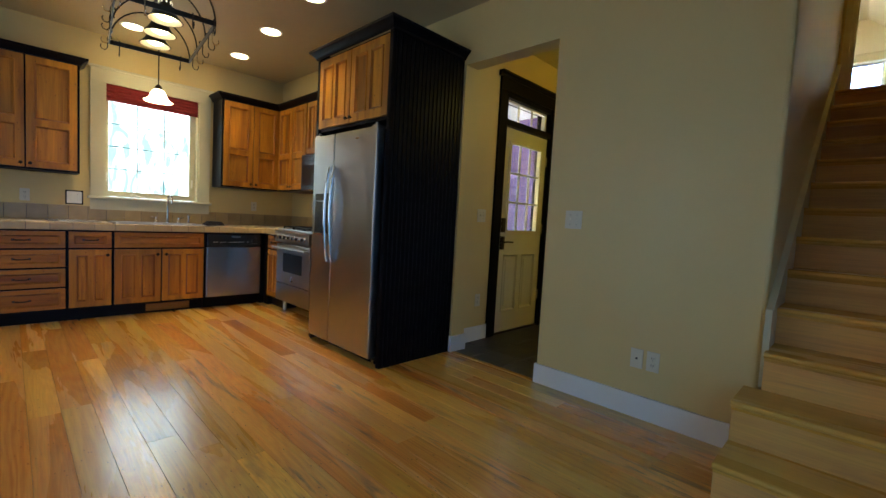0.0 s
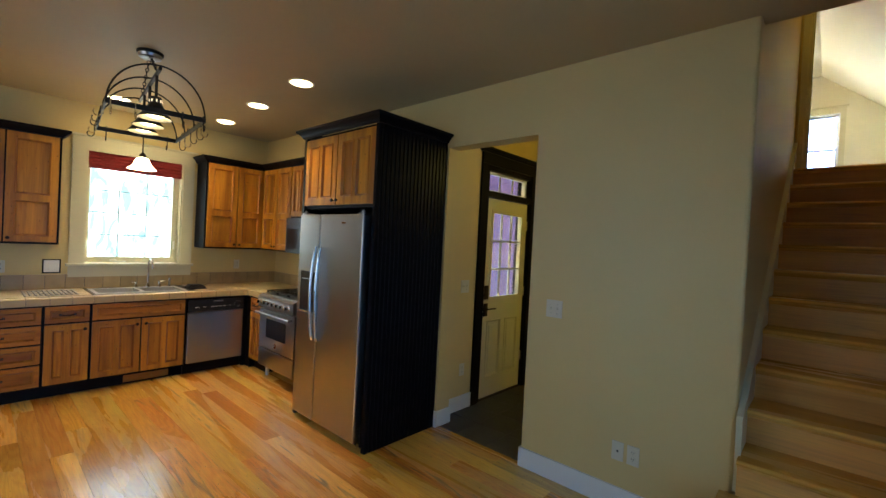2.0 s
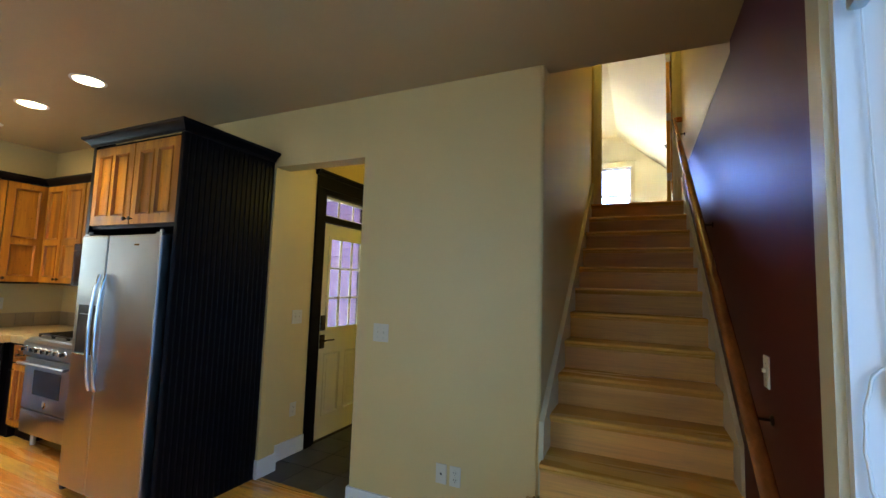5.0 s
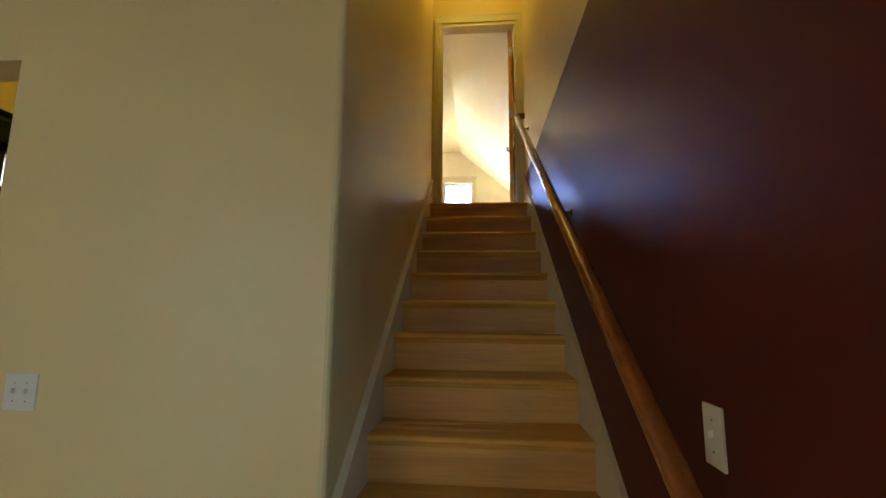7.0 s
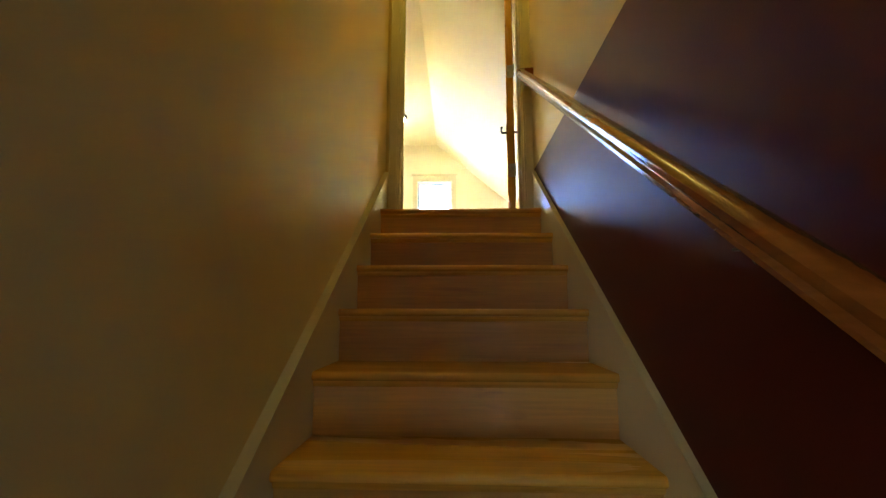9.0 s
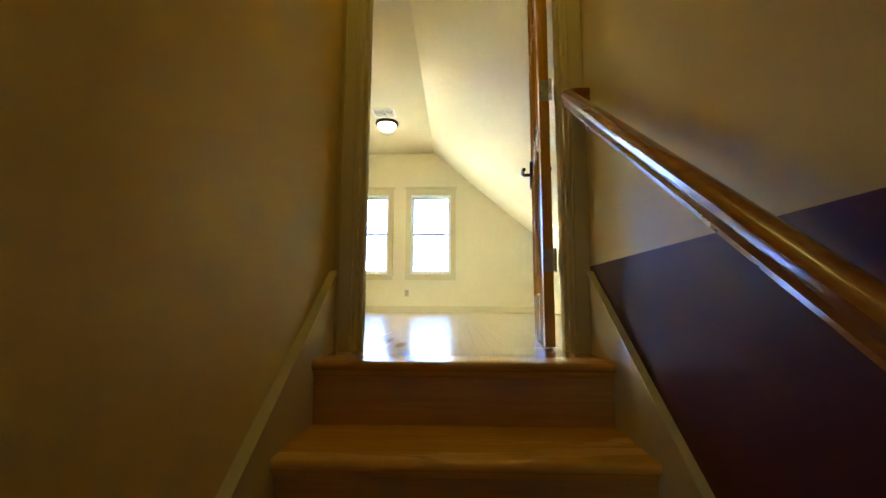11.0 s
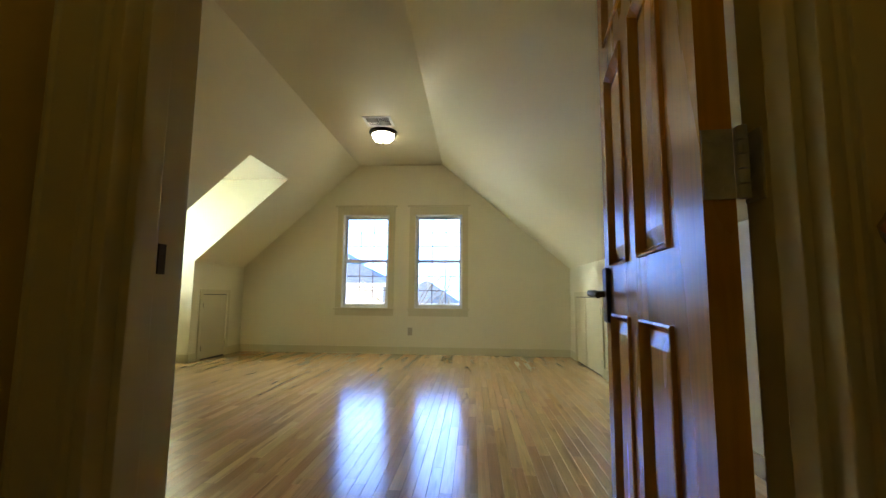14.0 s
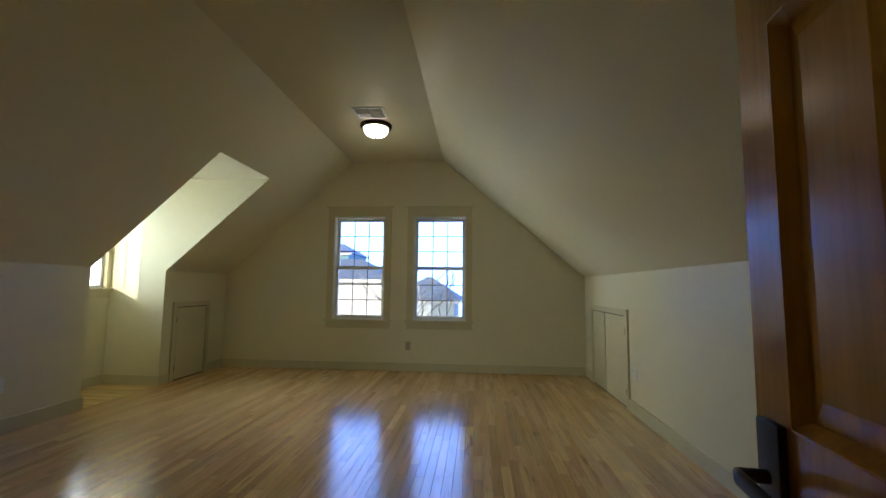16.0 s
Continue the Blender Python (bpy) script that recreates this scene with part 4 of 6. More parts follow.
def stove():
    x0, x1, y = -4.33, -3.57, -0.50
    d = thing("range", ((x0 + x1) / 2, y, 0), "stainless gas range with steel knobs and an oven door", "range")
    part("body", boxes((x0, x1, y + 0.03, YB - 0.02, 0.13, 0.90), bevel=0.003), M["steel"], d)
    part("cooktop", boxes((x0 - 0.002, x1 + 0.002, y - 0.02, YB - 0.02, 0.901, 0.918), bevel=0.005), M["steel"], d, "steel cooktop")
    bm = bmesh.new()
    prism(bm, [(y - 0.028, 0.90), (y - 0.055, 0.885), (y - 0.05, 0.775), (y + 0.029, 0.765), (y + 0.029, 0.90)], x0, x1, "yz")
    p = part("control_panel", bm, M["steel"], d, "brushed steel control panel")
    for i, u in enumerate((0.07, 0.20, 0.29, 0.38, 0.47, 0.56, 0.67)):
        bm = bmesh.new()
        lathe(bm, [(0.026, 0.0), (0.026, -0.006), (0.020, -0.01), (0.018, -0.032), (0.0, -0.034)], (x0 + u, y - 0.052, 0.832), 18, "y")
        kn = part("knob", bm, M["chrome"], p, "chrome knob", True)
        part("grip", boxes((x0 + u - 0.004, x0 + u + 0.004, y - 0.096, y - 0.086, 0.815, 0.849), bevel=0.002), M["darksteel"], kn, "black grip")
    o = part("oven_door", boxes((x0 + 0.004, x1 - 0.004, y - 0.03, y + 0.028, 0.335, 0.755), bevel=0.006), M["steel"], d, "brushed steel oven door")
    part("window", boxes((x0 + 0.17, x1 - 0.17, y - 0.034, y - 0.0305, 0.46, 0.66), bevel=0.001), M["darkglass"], o, "dark oven window")
    bm = bmesh.new()
    tube(bm, [(x0 + 0.02, y - 0.085, 0.715), (x1 - 0.02, y - 0.085, 0.715)], 0.013, 14)
    for u in (x0 + 0.06, x1 - 0.06):
        box(bm, u - 0.012, u + 0.012, y - 0.08, y - 0.03, 0.705, 0.725, 0.003)
    part("handle", bm, M["steel"], o, "tubular steel handle", True)
    bm = bmesh.new()
    lathe(bm, [(0.03, 0.0), (0.03, -0.005), (0.024, -0.007), (0.0, -0.008)], ((x0 + x1) / 2, y - 0.0305, 0.395), 20, "y")
    part("badge", bm, M["chrome"], o, "round chrome badge", True)
    part("drawer", boxes((x0 + 0.004, x1 - 0.004, y - 0.03, y + 0.028, 0.135, 0.325), bevel=0.006), M["steel"], d, "steel storage drawer")
    for u in (x0 + 0.05, x1 - 0.05):
        for v in (y + 0.06, YB - 0.1):
            bm = bmesh.new()
            cyl(bm, (u, v, 0), (u, v, 0.13), 0.02, 14)
            part("leg", bm, M["steel"], d)
    for i in range(3):
        bm = bmesh.new()
        u0 = x0 + 0.03 + i * 0.235
        for yy in (y + 0.03, y + 0.31, y + 0.59):
            box(bm, u0, u0 + 0.22, yy, yy + 0.012, 0.935, 0.947, 0.002)
        for uu in (u0, u0 + 0.104, u0 + 0.208):
            box(bm, uu, uu + 0.012, y + 0.03, y + 0.60, 0.935, 0.947, 0.002)
        for uu in (u0, u0 + 0.208):
            for yy in (y + 0.03, y + 0.588):
                box(bm, uu, uu + 0.012, yy, yy + 0.012, 0.918, 0.936)
        part("grate", bm, M["iron"], d, "black cast iron grate")
        for yy in (y + 0.17, y + 0.45):
            bm = bmesh.new()
            lathe(bm, [(0.045, 0.0), (0.045, 0.008), (0.03, 0.012), (0.028, 0.016), (0.0, 0.017)], (u0 + 0.11, yy, 0.9175), 16)
            part("burner", bm, M["iron"], d, "black burner cap", True)


stove()
done_r = thing("filler_cabinet", (-3.2, -0.45, 0), "black filler beside the refrigerator", "cabinet")
part("body", boxes((-3.56, -3.17, -0.45, YB - 0.003, 0.0, 0.90)), M["black"], done_r)



# refrigerator in its black housing
def fridge():
    x0, x1, xm, y, z1 = -3.095, -2.215, -2.775, -0.785, 1.745
    f = thing("refrigerator", ((x0 + x1) / 2, -0.4, 0), "stainless side-by-side refrigerator with a water dispenser", "refrigerator")
    part("body", boxes((x0 + 0.004, x1 - 0.004, y + 0.075, YB - 0.03, 0.03, z1 - 0.01), bevel=0.004), M["darksteel"], f, "dark grey cabinet")
    part("grille", boxes((x0 + 0.01, x1 - 0.01, y + 0.09, y + 0.16, 0.0, 0.029)), M["black"], f, "black base grille")
    dl = part("freezer_door", boxes((x0, xm - 0.004, y, y + 0.07, 0.06, z1), bevel=0.012), M["steel"], f, "brushed steel freezer door")
    dr = part("fridge_door", boxes((xm + 0.004, x1, y, y + 0.07, 0.06, z1), bevel=0.012), M["steel"], f, "brushed steel door")
    part("dispenser", boxes((x0 + 0.055, xm - 0.045, y - 0.006, y - 0.001, 0.93, 1.27), bevel=0.002), M["darksteel"], dl, "black water dispenser")
    part("dispenser_shelf", boxes((x0 + 0.055, xm - 0.045, y - 0.022, y - 0.0065, 0.93, 0.945), bevel=0.003), M["chrome"], dl, "bright steel drip shelf")
    for i in range(5):
        part("marking", boxes((x0 + 0.085 + i * 0.026, x0 + 0.098 + i * 0.026, y - 0.0075, y - 0.0062, 1.205, 1.211)), M["plate_w"], dl)
    for s, d, u in ((-1, dl, xm - 0.034), (1, dr, xm + 0.034)):
        bm = bmesh.new()
        pts = []
        for i in range(15):
            t = i / 14
            pts.append((u + s * 0.005 * math.sin(math.pi * t), y - 0.012 - 0.036 * math.sin(math.pi * t) ** 0.7, 0.72 + t * 0.76))
        tube(bm, pts, 0.0115, 10)
        part("handle", bm, M["chrome"], d, "bowed polished steel handle", True)
    part("badge", boxes((x1 - 0.265, x1 - 0.215, y - 0.003, y - 0.0005, 1.672, 1.684), bevel=0.001), M["chrome"], dr)
    for u in (x0 + 0.03, x1 - 0.05):
        bm = bmesh.new()
        box(bm, u - 0.025, u + 0.035, y + 0.01, y + 0.11, z1 + 0.001, z1 + 0.014, 0.004)
        cyl(bm, (u, y + 0.035, z1 + 0.01), (u, y + 0.035, z1 + 0.03), 0.012, 12)
        part("hinge_cover", bm, M["steel"], f)
    for u in (x0 + 0.06, x1 - 0.06):
        bm = bmesh.new()
        cyl(bm, (u, y + 0.10, 0), (u, y + 0.10, 0.06), 0.018, 12)
        part("foot", bm, M["chrome"], f)


fridge()
h = thing("refrigerator_housing", (-2.7, -0.3, 0), "tall black beadboard housing around the refrigerator with alder doors above", "cabinet")
PX0, PX1, PF = -2.178, -2.14, -0.738
bm = bmesh.new()
box(bm, PX0, PX1 - 0.006, PF, 0.0, 0.0, 2.41)
part("side_panel", bm, M["black"], h)
box_y = PF + 0.004
bw = 0.0405
i = 0
while box_y < -0.004:
    y1 = min(box_y + bw - 0.004, -0.002)
    bm = bmesh.new()
    e = 0.002
    prism(bm, [(PX1 - 0.006, box_y), (PX1 - e, box_y), (PX1, box_y + e), (PX1, y1 - 0.009), (PX1 - 0.002, y1 - 0.007), (PX1, y1 - 0.004), (PX1 - e, y1), (PX1 - 0.006, y1)], 0.0, 2.40, "xy")
    part("beadboard_strip", bm, M["black"], h)
    box_y += bw
part("side_panel", boxes((-3.165, -3.13, PF, YB - 0.003, 0.0, 2.41)), M["black"], h)
part("cabinet_box", boxes((-3.13, PX0, PF + 0.022, YB - 0.003, 1.80, 2.41)), M["black"], h)
for u0, u1, kn in ((0.0, 0.465, 0.44), (0.475, 0.945, 0.025)):
    mm = face_s(-3.125 + u0, PF + 0.02, 1.825)
    d = leaf(h, mm, u1 - u0, 0.56, two_tall(u1 - u0, 0.56, 0.062), M["cab"])
    knob(d, mm, kn, 0.035)
crown([(-3.165, 0.0), (-3.165, PF), (PX1, PF), (PX1, -0.002)], 2.405)


# light fittings of the kitchen
def downlight(x, y):
    d = thing("downlight", (x, y, CEIL), "lit recessed downlight with a white trim ring in the ceiling", "downlight", "kitchen downlights")
    bm = bmesh.new()
    lathe(bm, [(0.105, -0.001), (0.105, -0.005), (0.085, -0.008), (0.082, -0.002)], (x, y, CEIL), 32)
    part("trim_ring", bm, M["white"], d, "", True)
    bm = bmesh.new()
    lathe(bm, [(0.0, -0.003), (0.081, -0.003), (0.081, -0.001)], (x, y, CEIL), 32)
    part("lens", bm, M["can"], d, "glowing lens")
    sd = bpy.data.lights.new("downlight_beam", "SPOT")
    sd.energy, sd.color, sd.shadow_soft_size, sd.spot_size, sd.spot_blend = 13, (1.0, 0.81, 0.49), 0.07, radians(78), 0.8
    new("downlight_beam", sd).location = (x, y, CEIL - 0.02)


for x, y in ((-2.97, -0.905), (-3.905, -0.84), (-4.84, -0.785), (-4.92, -1.75), (-2.97, -2.9)):
    downlight(x, y)


def pot_rack():
    r = thing("pot_rack", (-3.36, -1.86, CEIL), "black iron barrel-shaped pot rack with three bell lamps, hung from chains", "pot rack")
    m = Matrix.Translation((-3.36, -1.86, 0)) @ Matrix.Rotation(radians(-6), 4, "Z")
    L, W, Z, H = 0.485, 0.262, 2.30, 0.285

    def add(name, bm, mt, parent=r, label="", smooth=False):
        bm.transform(m)
        return part(name, bm, mt, parent, label, smooth)
    for s in (-1, 1):
        bm = bmesh.new()
        box(bm, s * L - 0.004, s * L + 0.004, -W, W, Z - 0.016, Z + 0.016, 0.001)
        add("end_bar", bm, M["iron"])
        bm = bmesh.new()
        box(bm, -L, L, s * W - 0.004, s * W + 0.004, Z - 0.016, Z + 0.016, 0.001)
        add("side_bar", bm, M["iron"])
    for i in range(4):
        x = -L + 0.01 + i * (2 * L - 0.02) / 3
        bm = bmesh.new()
        tube(bm, [(x, -W * math.cos(t), Z + H * math.sin(t)) for t in [math.pi * k / 26 for k in range(27)]], 0.0052, 8)
        add("arch", bm, M["iron"], smooth=True)
    bm = bmesh.new()
    box(bm, -L, L, -0.008, 0.008, Z + H - 0.030, Z + H - 0.004, 0.002)
    add("ridge_bar", bm, M["iron"])
    bm = bmesh.new()
    lathe(bm, [(0.082, 0.0), (0.082, -0.014), (0.075, -0.020)], (0, 0, CEIL), 32)
    add("canopy", bm, M["iron"], label="black ceiling canopy", smooth=True)
    bm = bmesh.new()
    lathe(bm, [(0.074, -0.018), (0.068, -0.04), (0.058, -0.046), (0.0, -0.048)], (0, 0, CEIL), 32)
    add("canopy_plate", bm, M["steel"], label="bright canopy plate", smooth=True)
    for s in (-1, 1):
        a, b = Vector((s * 0.04, 0, CEIL - 0.048)), Vector((s * (L - 0.13), 0, Z + H - 0.004))
        d = b - a
        n = int(d.length / 0.034)
        bm = bmesh.new()
        for i in range(n):
            q = d.to_track_quat("Z", "Y").to_matrix().to_4x4() @ Matrix.Rotation(math.pi / 2 * (i % 2), 4, "Z")
            c = a + d * ((i + 0.5) / n)
            pts = [Matrix.Translation(c) @ q @ Vector((0.010 * math.cos(t), 0, 0.022 * math.sin(t))) for t in [2 * math.pi * k / 10 for k in range(10)]]
            tube(bm, pts, 0.003, 5, True)
        add("chain", bm, M["iron"], smooth=True)
    for x in (0.35, 0.06, -0.21):
        bm = bmesh.new()
        cyl(bm, (x, 0, Z + H - 0.02), (x, 0, Z + 0.10), 0.009, 10)
        stem = add("lamp_stem", bm, M["iron"])
        bm = bmesh.new()
        lathe(bm, [(0.030, 0.115), (0.034, 0.10), (0.034, 0.075), (0.036, 0.07), (0.052, 0.045), (0.070, 0.01), (0.094, -0.018), (0.100, -0.022), (0.096, -0.024), (0.066, 0.004), (0.03, 0.06)], (x, 0, Z), 28)
        add("bell", bm, M["iron"], stem, "black metal bell shade", True)
        for k in range(8):
            t = 2 * math.pi * k / 8
            bm = bmesh.new()
            px, py = x + 0.0345 * math.cos(t), 0.0345 * math.sin(t)
            box(bm, px - 0.004, px + 0.004, py - 0.004, py + 0.004, Z + 0.08, Z + 0.096)
            add("slot", bm, M["slotglow"], stem)
        bm = bmesh.new()
        lathe(bm, [(0.0, -0.018), (0.03, -0.016), (0.046, -0.006), (0.05, 0.008), (0.035, 0.03), (0.0, 0.035)], (x, 0, Z), 24)
        add("bulb", bm, M["glow"], stem, "lit bulb", True)
        bm = bmesh.new()
        lathe(bm, [(0.0935, -0.0235), (0.064, 0.0015), (0.029, 0.056)], (x, 0, Z), 28)
        bmesh.ops.delete(bm, geom=[f for f in bm.faces if len(f.verts) > 4], context="FACES_ONLY")
        add("liner", bm, M["plate"], stem, "cream inside of the shade", True)
    for i, (x, y, sx, sy) in enumerate([(L, -0.24, 1, 0), (L, 0.13, 1, 0), (L, 0.25, 1, 0), (0.33, W, 0, 1), (0.2, W, 0, 1), (0.0, W, 0, 1), (-0.2, W, 0, 1), (-0.4, W, 0, 1), (-L, 0.2, -1, 0), (0.40, -W, 0, -1), (0.2, -W, 0, -1), (0.05, -W, 0, -1), (-0.25, -W, 0, -1), (-0.42, -W, 0, -1), (-L, -0.2, -1, 0), (L, -0.12, 1, 0)]):
        bm = bmesh.new()
        up = Vector((sx, sy, 0))
        c = Vector((x, y, Z))
        pts = [c + up * (-0.012) + Vector((0, 0, 0.005)), c + up * (-0.010) + Vector((0, 0, 0.022)), c + up * 0.008 + Vector((0, 0, 0.022)), c + up * 0.012, c + up * 0.010 + Vector((0, 0, -0.04)),
               c + up * 0.012 + Vector((0, 0, -0.065)), c + up * 0.025 + Vector((0, 0, -0.082)), c + up * 0.045 + Vector((0, 0, -0.078)), c + up * 0.053 + Vector((0, 0, -0.06)), c + up * 0.048 + Vector((0, 0, -0.045))]
        tube(bm, pts, 0.0036, 6)
        add("hook", bm, M["iron"] if i % 3 else M["chrome"], smooth=True)


pot_rack()


def pendant(x, y, zb):
    p = thing("pendant_lamp", (x, y, CEIL), "small lit pendant lamp with a frosted bell glass over the sink", "lamp")
    bm = bmesh.new()
    lathe(bm, [(0.06, 0.0), (0.06, -0.012), (0.02, -0.025), (0.0, -0.025)], (x, y, CEIL), 24)
    part("canopy", bm, M["bronze"], p, "", True)
    bm = bmesh.new()
    cyl(bm, (x, y, CEIL - 0.02), (x, y, zb + 0.14), 0.006, 8)
    lathe(bm, [(0.012, 0.17), (0.03, 0.15), (0.034, 0.125), (0.03, 0.115)], (x, y, zb), 18)
    part("stem", bm, M["bronze"], p, "", True)
    bm = bmesh.new()
    lathe(bm, [(0.03, 0.12), (0.055, 0.105), (0.068, 0.075), (0.082, 0.04), (0.105, 0.012), (0.128, 0.0), (0.122, -0.002), (0.09, 0.014), (0.07, 0.04)], (x, y, zb), 30)
    part("shade", bm, M["glow"], p, "glowing frosted glass", True)


pendant(-5.02, -1.515, 2.165)


# windows and doors
def casing_x(name, x, s, y0, y1, z0, z1, material, w=0.11, sill=True, head=0.15, label=""):
    """Flat trim round an opening on a wall whose face at x looks along s."""
    c = thing(name, (x, (y0 + y1) / 2, z0), label, "window trim", kind="structure")
    t = 0.018 * s

    def b(a, d):
        return (min(a, d), max(a, d))
    part("side_trim", boxes((*b(x, x + t), y0 - w, y0, z0, z1)), material, c)
    part("side_trim", boxes((*b(x, x + t), y1, y1 + w, z0, z1)), material, c)
    part("head_trim", boxes((*b(x, x + t * 1.2), y0 - w, y1 + w, z1, z1 + head)), material, c)
    part("head_cap", boxes((*b(x, x + t * 2.3), y0 - w - 0.025, y1 + w + 0.025, z1 + head, z1 + head + 0.022), bevel=0.004), material, c)
    if sill:
        part("sill", boxes((*b(x - t, x + t * 2.6), y0 - w - 0.02, y1 + w + 0.02, z0 - 0.03, z0), bevel=0.005), material, c)
        part("apron", boxes((*b(x, x + t), y0 - w, y1 + w, z0 - 0.14, z0 - 0.03)), material, c)
    return c


casing_x("window_trim", XW, 1, -1.90, -1.01, 1.16, 2.335, M["cream"], 0.118, True, 0.135, "cream painted kitchen window trim with a sill")
k = thing("window_kitchen", (XW - 0.1, -1.455, 1.16), "cream casement window over the sink with a bright grid", "window", kind="structure")
part("jamb", boxes((XW - 0.16, XW - 0.001, -1.90, -1.885, 1.16, 2.38), (XW - 0.16, XW - 0.001, -1.025, -1.01, 1.16, 2.38)), M["cream"], k)
part("frame", wall_x(XW - 0.13, XW - 0.085, -1.885, -1.025, 1.165, 2.38, [(-1.855, -1.085, 1.225, 2.33)]), M["cream"], k)
part("pane", boxes((XW - 0.112, XW - 0.108, -1.855, -1.085, 1.225, 2.33)), M["glass"], k).visible_shadow = False
# the cyan glare from outside is put into the muntin colour
mint = mat("glare_tinted_muntin", (0.45, 0.60, 0.62), 0.5)
for i in (1, 2):
    yy = -1.855 + 0.77 * i / 3
    part("muntin", boxes((XW - 0.107, XW - 0.098, yy - 0.006, yy + 0.006, 1.225, 2.33)), mint, k)
for i in (1, 2, 3, 4):
    zz = 1.225 + 0.24 * i
    part("muntin", boxes((XW - 0.118, XW - 0.1125, -1.855, -1.085, zz - 0.006, zz + 0.006)), mint, k)
bm = boxes((XW - 0.085, XW - 0.065, -1.66, -1.52, 1.172, 1.184), bevel=0.004)
tube(bm, [(XW - 0.07, -1.60, 1.185), (XW - 0.06, -1.63, 1.20), (XW - 0.055, -1.67, 1.19)], 0.005, 8)
part("crank", bm, M["plate_w"], k, "white window crank", True)
for yy in (-1.875, -1.06):
    part("catch", boxes((XW - 0.085, XW - 0.065, yy - 0.008, yy + 0.008, 1.32, 1.42), bevel=0.003), M["plate_w"], k)
b = thing("roman_blind", (XW - 0.03, -1.455, 2.3), "gathered red roman blind drawn up at the window head", "blind")
part("headrail", boxes((XW - 0.06, XW - 0.02, -1.884, -1.026, 2.28, 2.334)), M["blind"], b)
for i in range(5):
    bm = bmesh.new()
    z = 2.335 - 0.034 * i
    pts = [(XW - 0.018, z), (XW - 0.004 + 0.006 * (i % 2), z - 0.012), (XW + 0.004 + 0.004 * (i % 2), z - 0.03), (XW - 0.004, z - 0.041), (XW - 0.018, z - 0.036)]
    prism(bm, pts, -1.884, -1.026, "xz")
    part("fold", bm, M["blind"], b, "", True)


# hall: entry door, transom, tiles
c = thing("entry_door_trim", (XH, 1.1, 0), "black painted door trim with a crown head", "door trim", kind="structure")
part("side_trim", boxes((XH, XH + 0.02, 0.60, 0.70, 0.0, 2.36)), M["black"], c)
part("side_trim", boxes((XH, XH + 0.02, 1.525, 1.625, 0.0, 2.36)), M["black"], c)
part("head_trim", boxes((XH, XH + 0.022, 0.60, 1.625, 2.36, 2.47)), M["black"], c)
part("transom_bar", boxes((XH - 0.10, XH + 0.014, 0.70, 1.525, 2.045, 2.105)), M["black"], c)
part("jamb", boxes((XH - 0.16, XH + 0.004, 0.70, 0.742, 0.0, 2.36), (XH - 0.16, XH + 0.004, 1.505, 1.53, 0.0, 2.36), (XH - 0.16, XH + 0.004, 0.70, 1.53, 2.31, 2.36)), M["black"], c)
bm = bmesh.new()
prism(bm, [(XH, 2.47), (XH + 0.03, 2.47), (XH + 0.035, 2.49), (XH + 0.055, 2.505), (XH + 0.055, 2.52), (XH, 2.52)], 0.575, 1.65, "xz")
part("head_crown", bm, M["black"], c)
part("threshold", boxes((XH - 0.16, XH + 0.0, 0.742, 1.505, 0.0, 0.014)), M["bronze"], c)
t = thing("transom_window", (XH - 0.08, 1.12, 2.1), "glazed transom with white bars over the entry door", "window", kind="structure")
part("frame", wall_x(XH - 0.09, XH - 0.045, 0.742, 1.505, 2.105, 2.31, [(0.765, 1.482, 2.125, 2.29)]), M["white"], t)
part("pane", boxes((XH - 0.07, XH - 0.067, 0.765, 1.482, 2.125, 2.29)), M["glass"], t).visible_shadow = False
for i in (1, 2):
    part("muntin", boxes((XH - 0.066, XH - 0.055, 0.765 + 0.717 * i / 3 - 0.009, 0.765 + 0.717 * i / 3 + 0.009, 2.125, 2.29)), M["white"], t)


def panel_recess(bm, x, s, y0, y1, z0, z1, w=0.022, d=0.008):
    """A raised and fielded panel, from the face at x."""
    for a, b, h0, h1 in ((0.0, w, 0.0, -d), (w, w * 2, -d, 0.0)):
        o = [(y0 + a, z0 + a), (y1 - a, z0 + a), (y1 - a, z1 - a), (y0 + a, z1 - a)]
        i = [(y0 + b, z0 + b), (y1 - b, z0 + b), (y1 - b, z1 - b), (y0 + b, z1 - b)]
        vo = [bm.verts.new((x + s * h0, u, v)) for u, v in o]
        vi = [bm.verts.new((x + s * h1, u, v)) for u, v in i]
        for q in range(4):
            bm.faces.new((vo[q], vo[(q + 1) % 4], vi[(q + 1) % 4], vi[q]))
        if b == w * 2:
            bm.faces.new(vi)


d = thing("entry_door", (XH - 0.03, 1.12, 0), "closed cream entry door with a nine-light window above two panels", "door", kind="structure")
x0, x1 = XH - 0.06, XH - 0.018
holes = [(0.855, 1.395, 1.035, 1.90), (0.845, 1.085, 0.22, 0.80), (1.165, 1.405, 0.22, 0.80)]
part("leaf", wall_x(x0, x1, 0.745, 1.502, 0.016, 2.04, holes), M["doorpaint"], d)
bm = boxes((x0 + 0.005, x1 - 0.010, 0.845, 1.085, 0.22, 0.80), (x0 + 0.005, x1 - 0.010, 1.165, 1.405, 0.22, 0.80))
part("lower_panel", bm, M["doorpaint"], d)
for y0, y1 in ((0.845, 1.085), (1.165, 1.405)):
    bm = bmesh.new()
    bead(bm, y0, y1, 0.22, 0.80, x1 - 0.0, 0.02)
    box(bm, x1 - 0.010, x1 - 0.003, y0 + 0.05, y1 - 0.05, 0.27, 0.75, 0.003)
    part("panel_moulding", bm, M["doorpaint"], d)
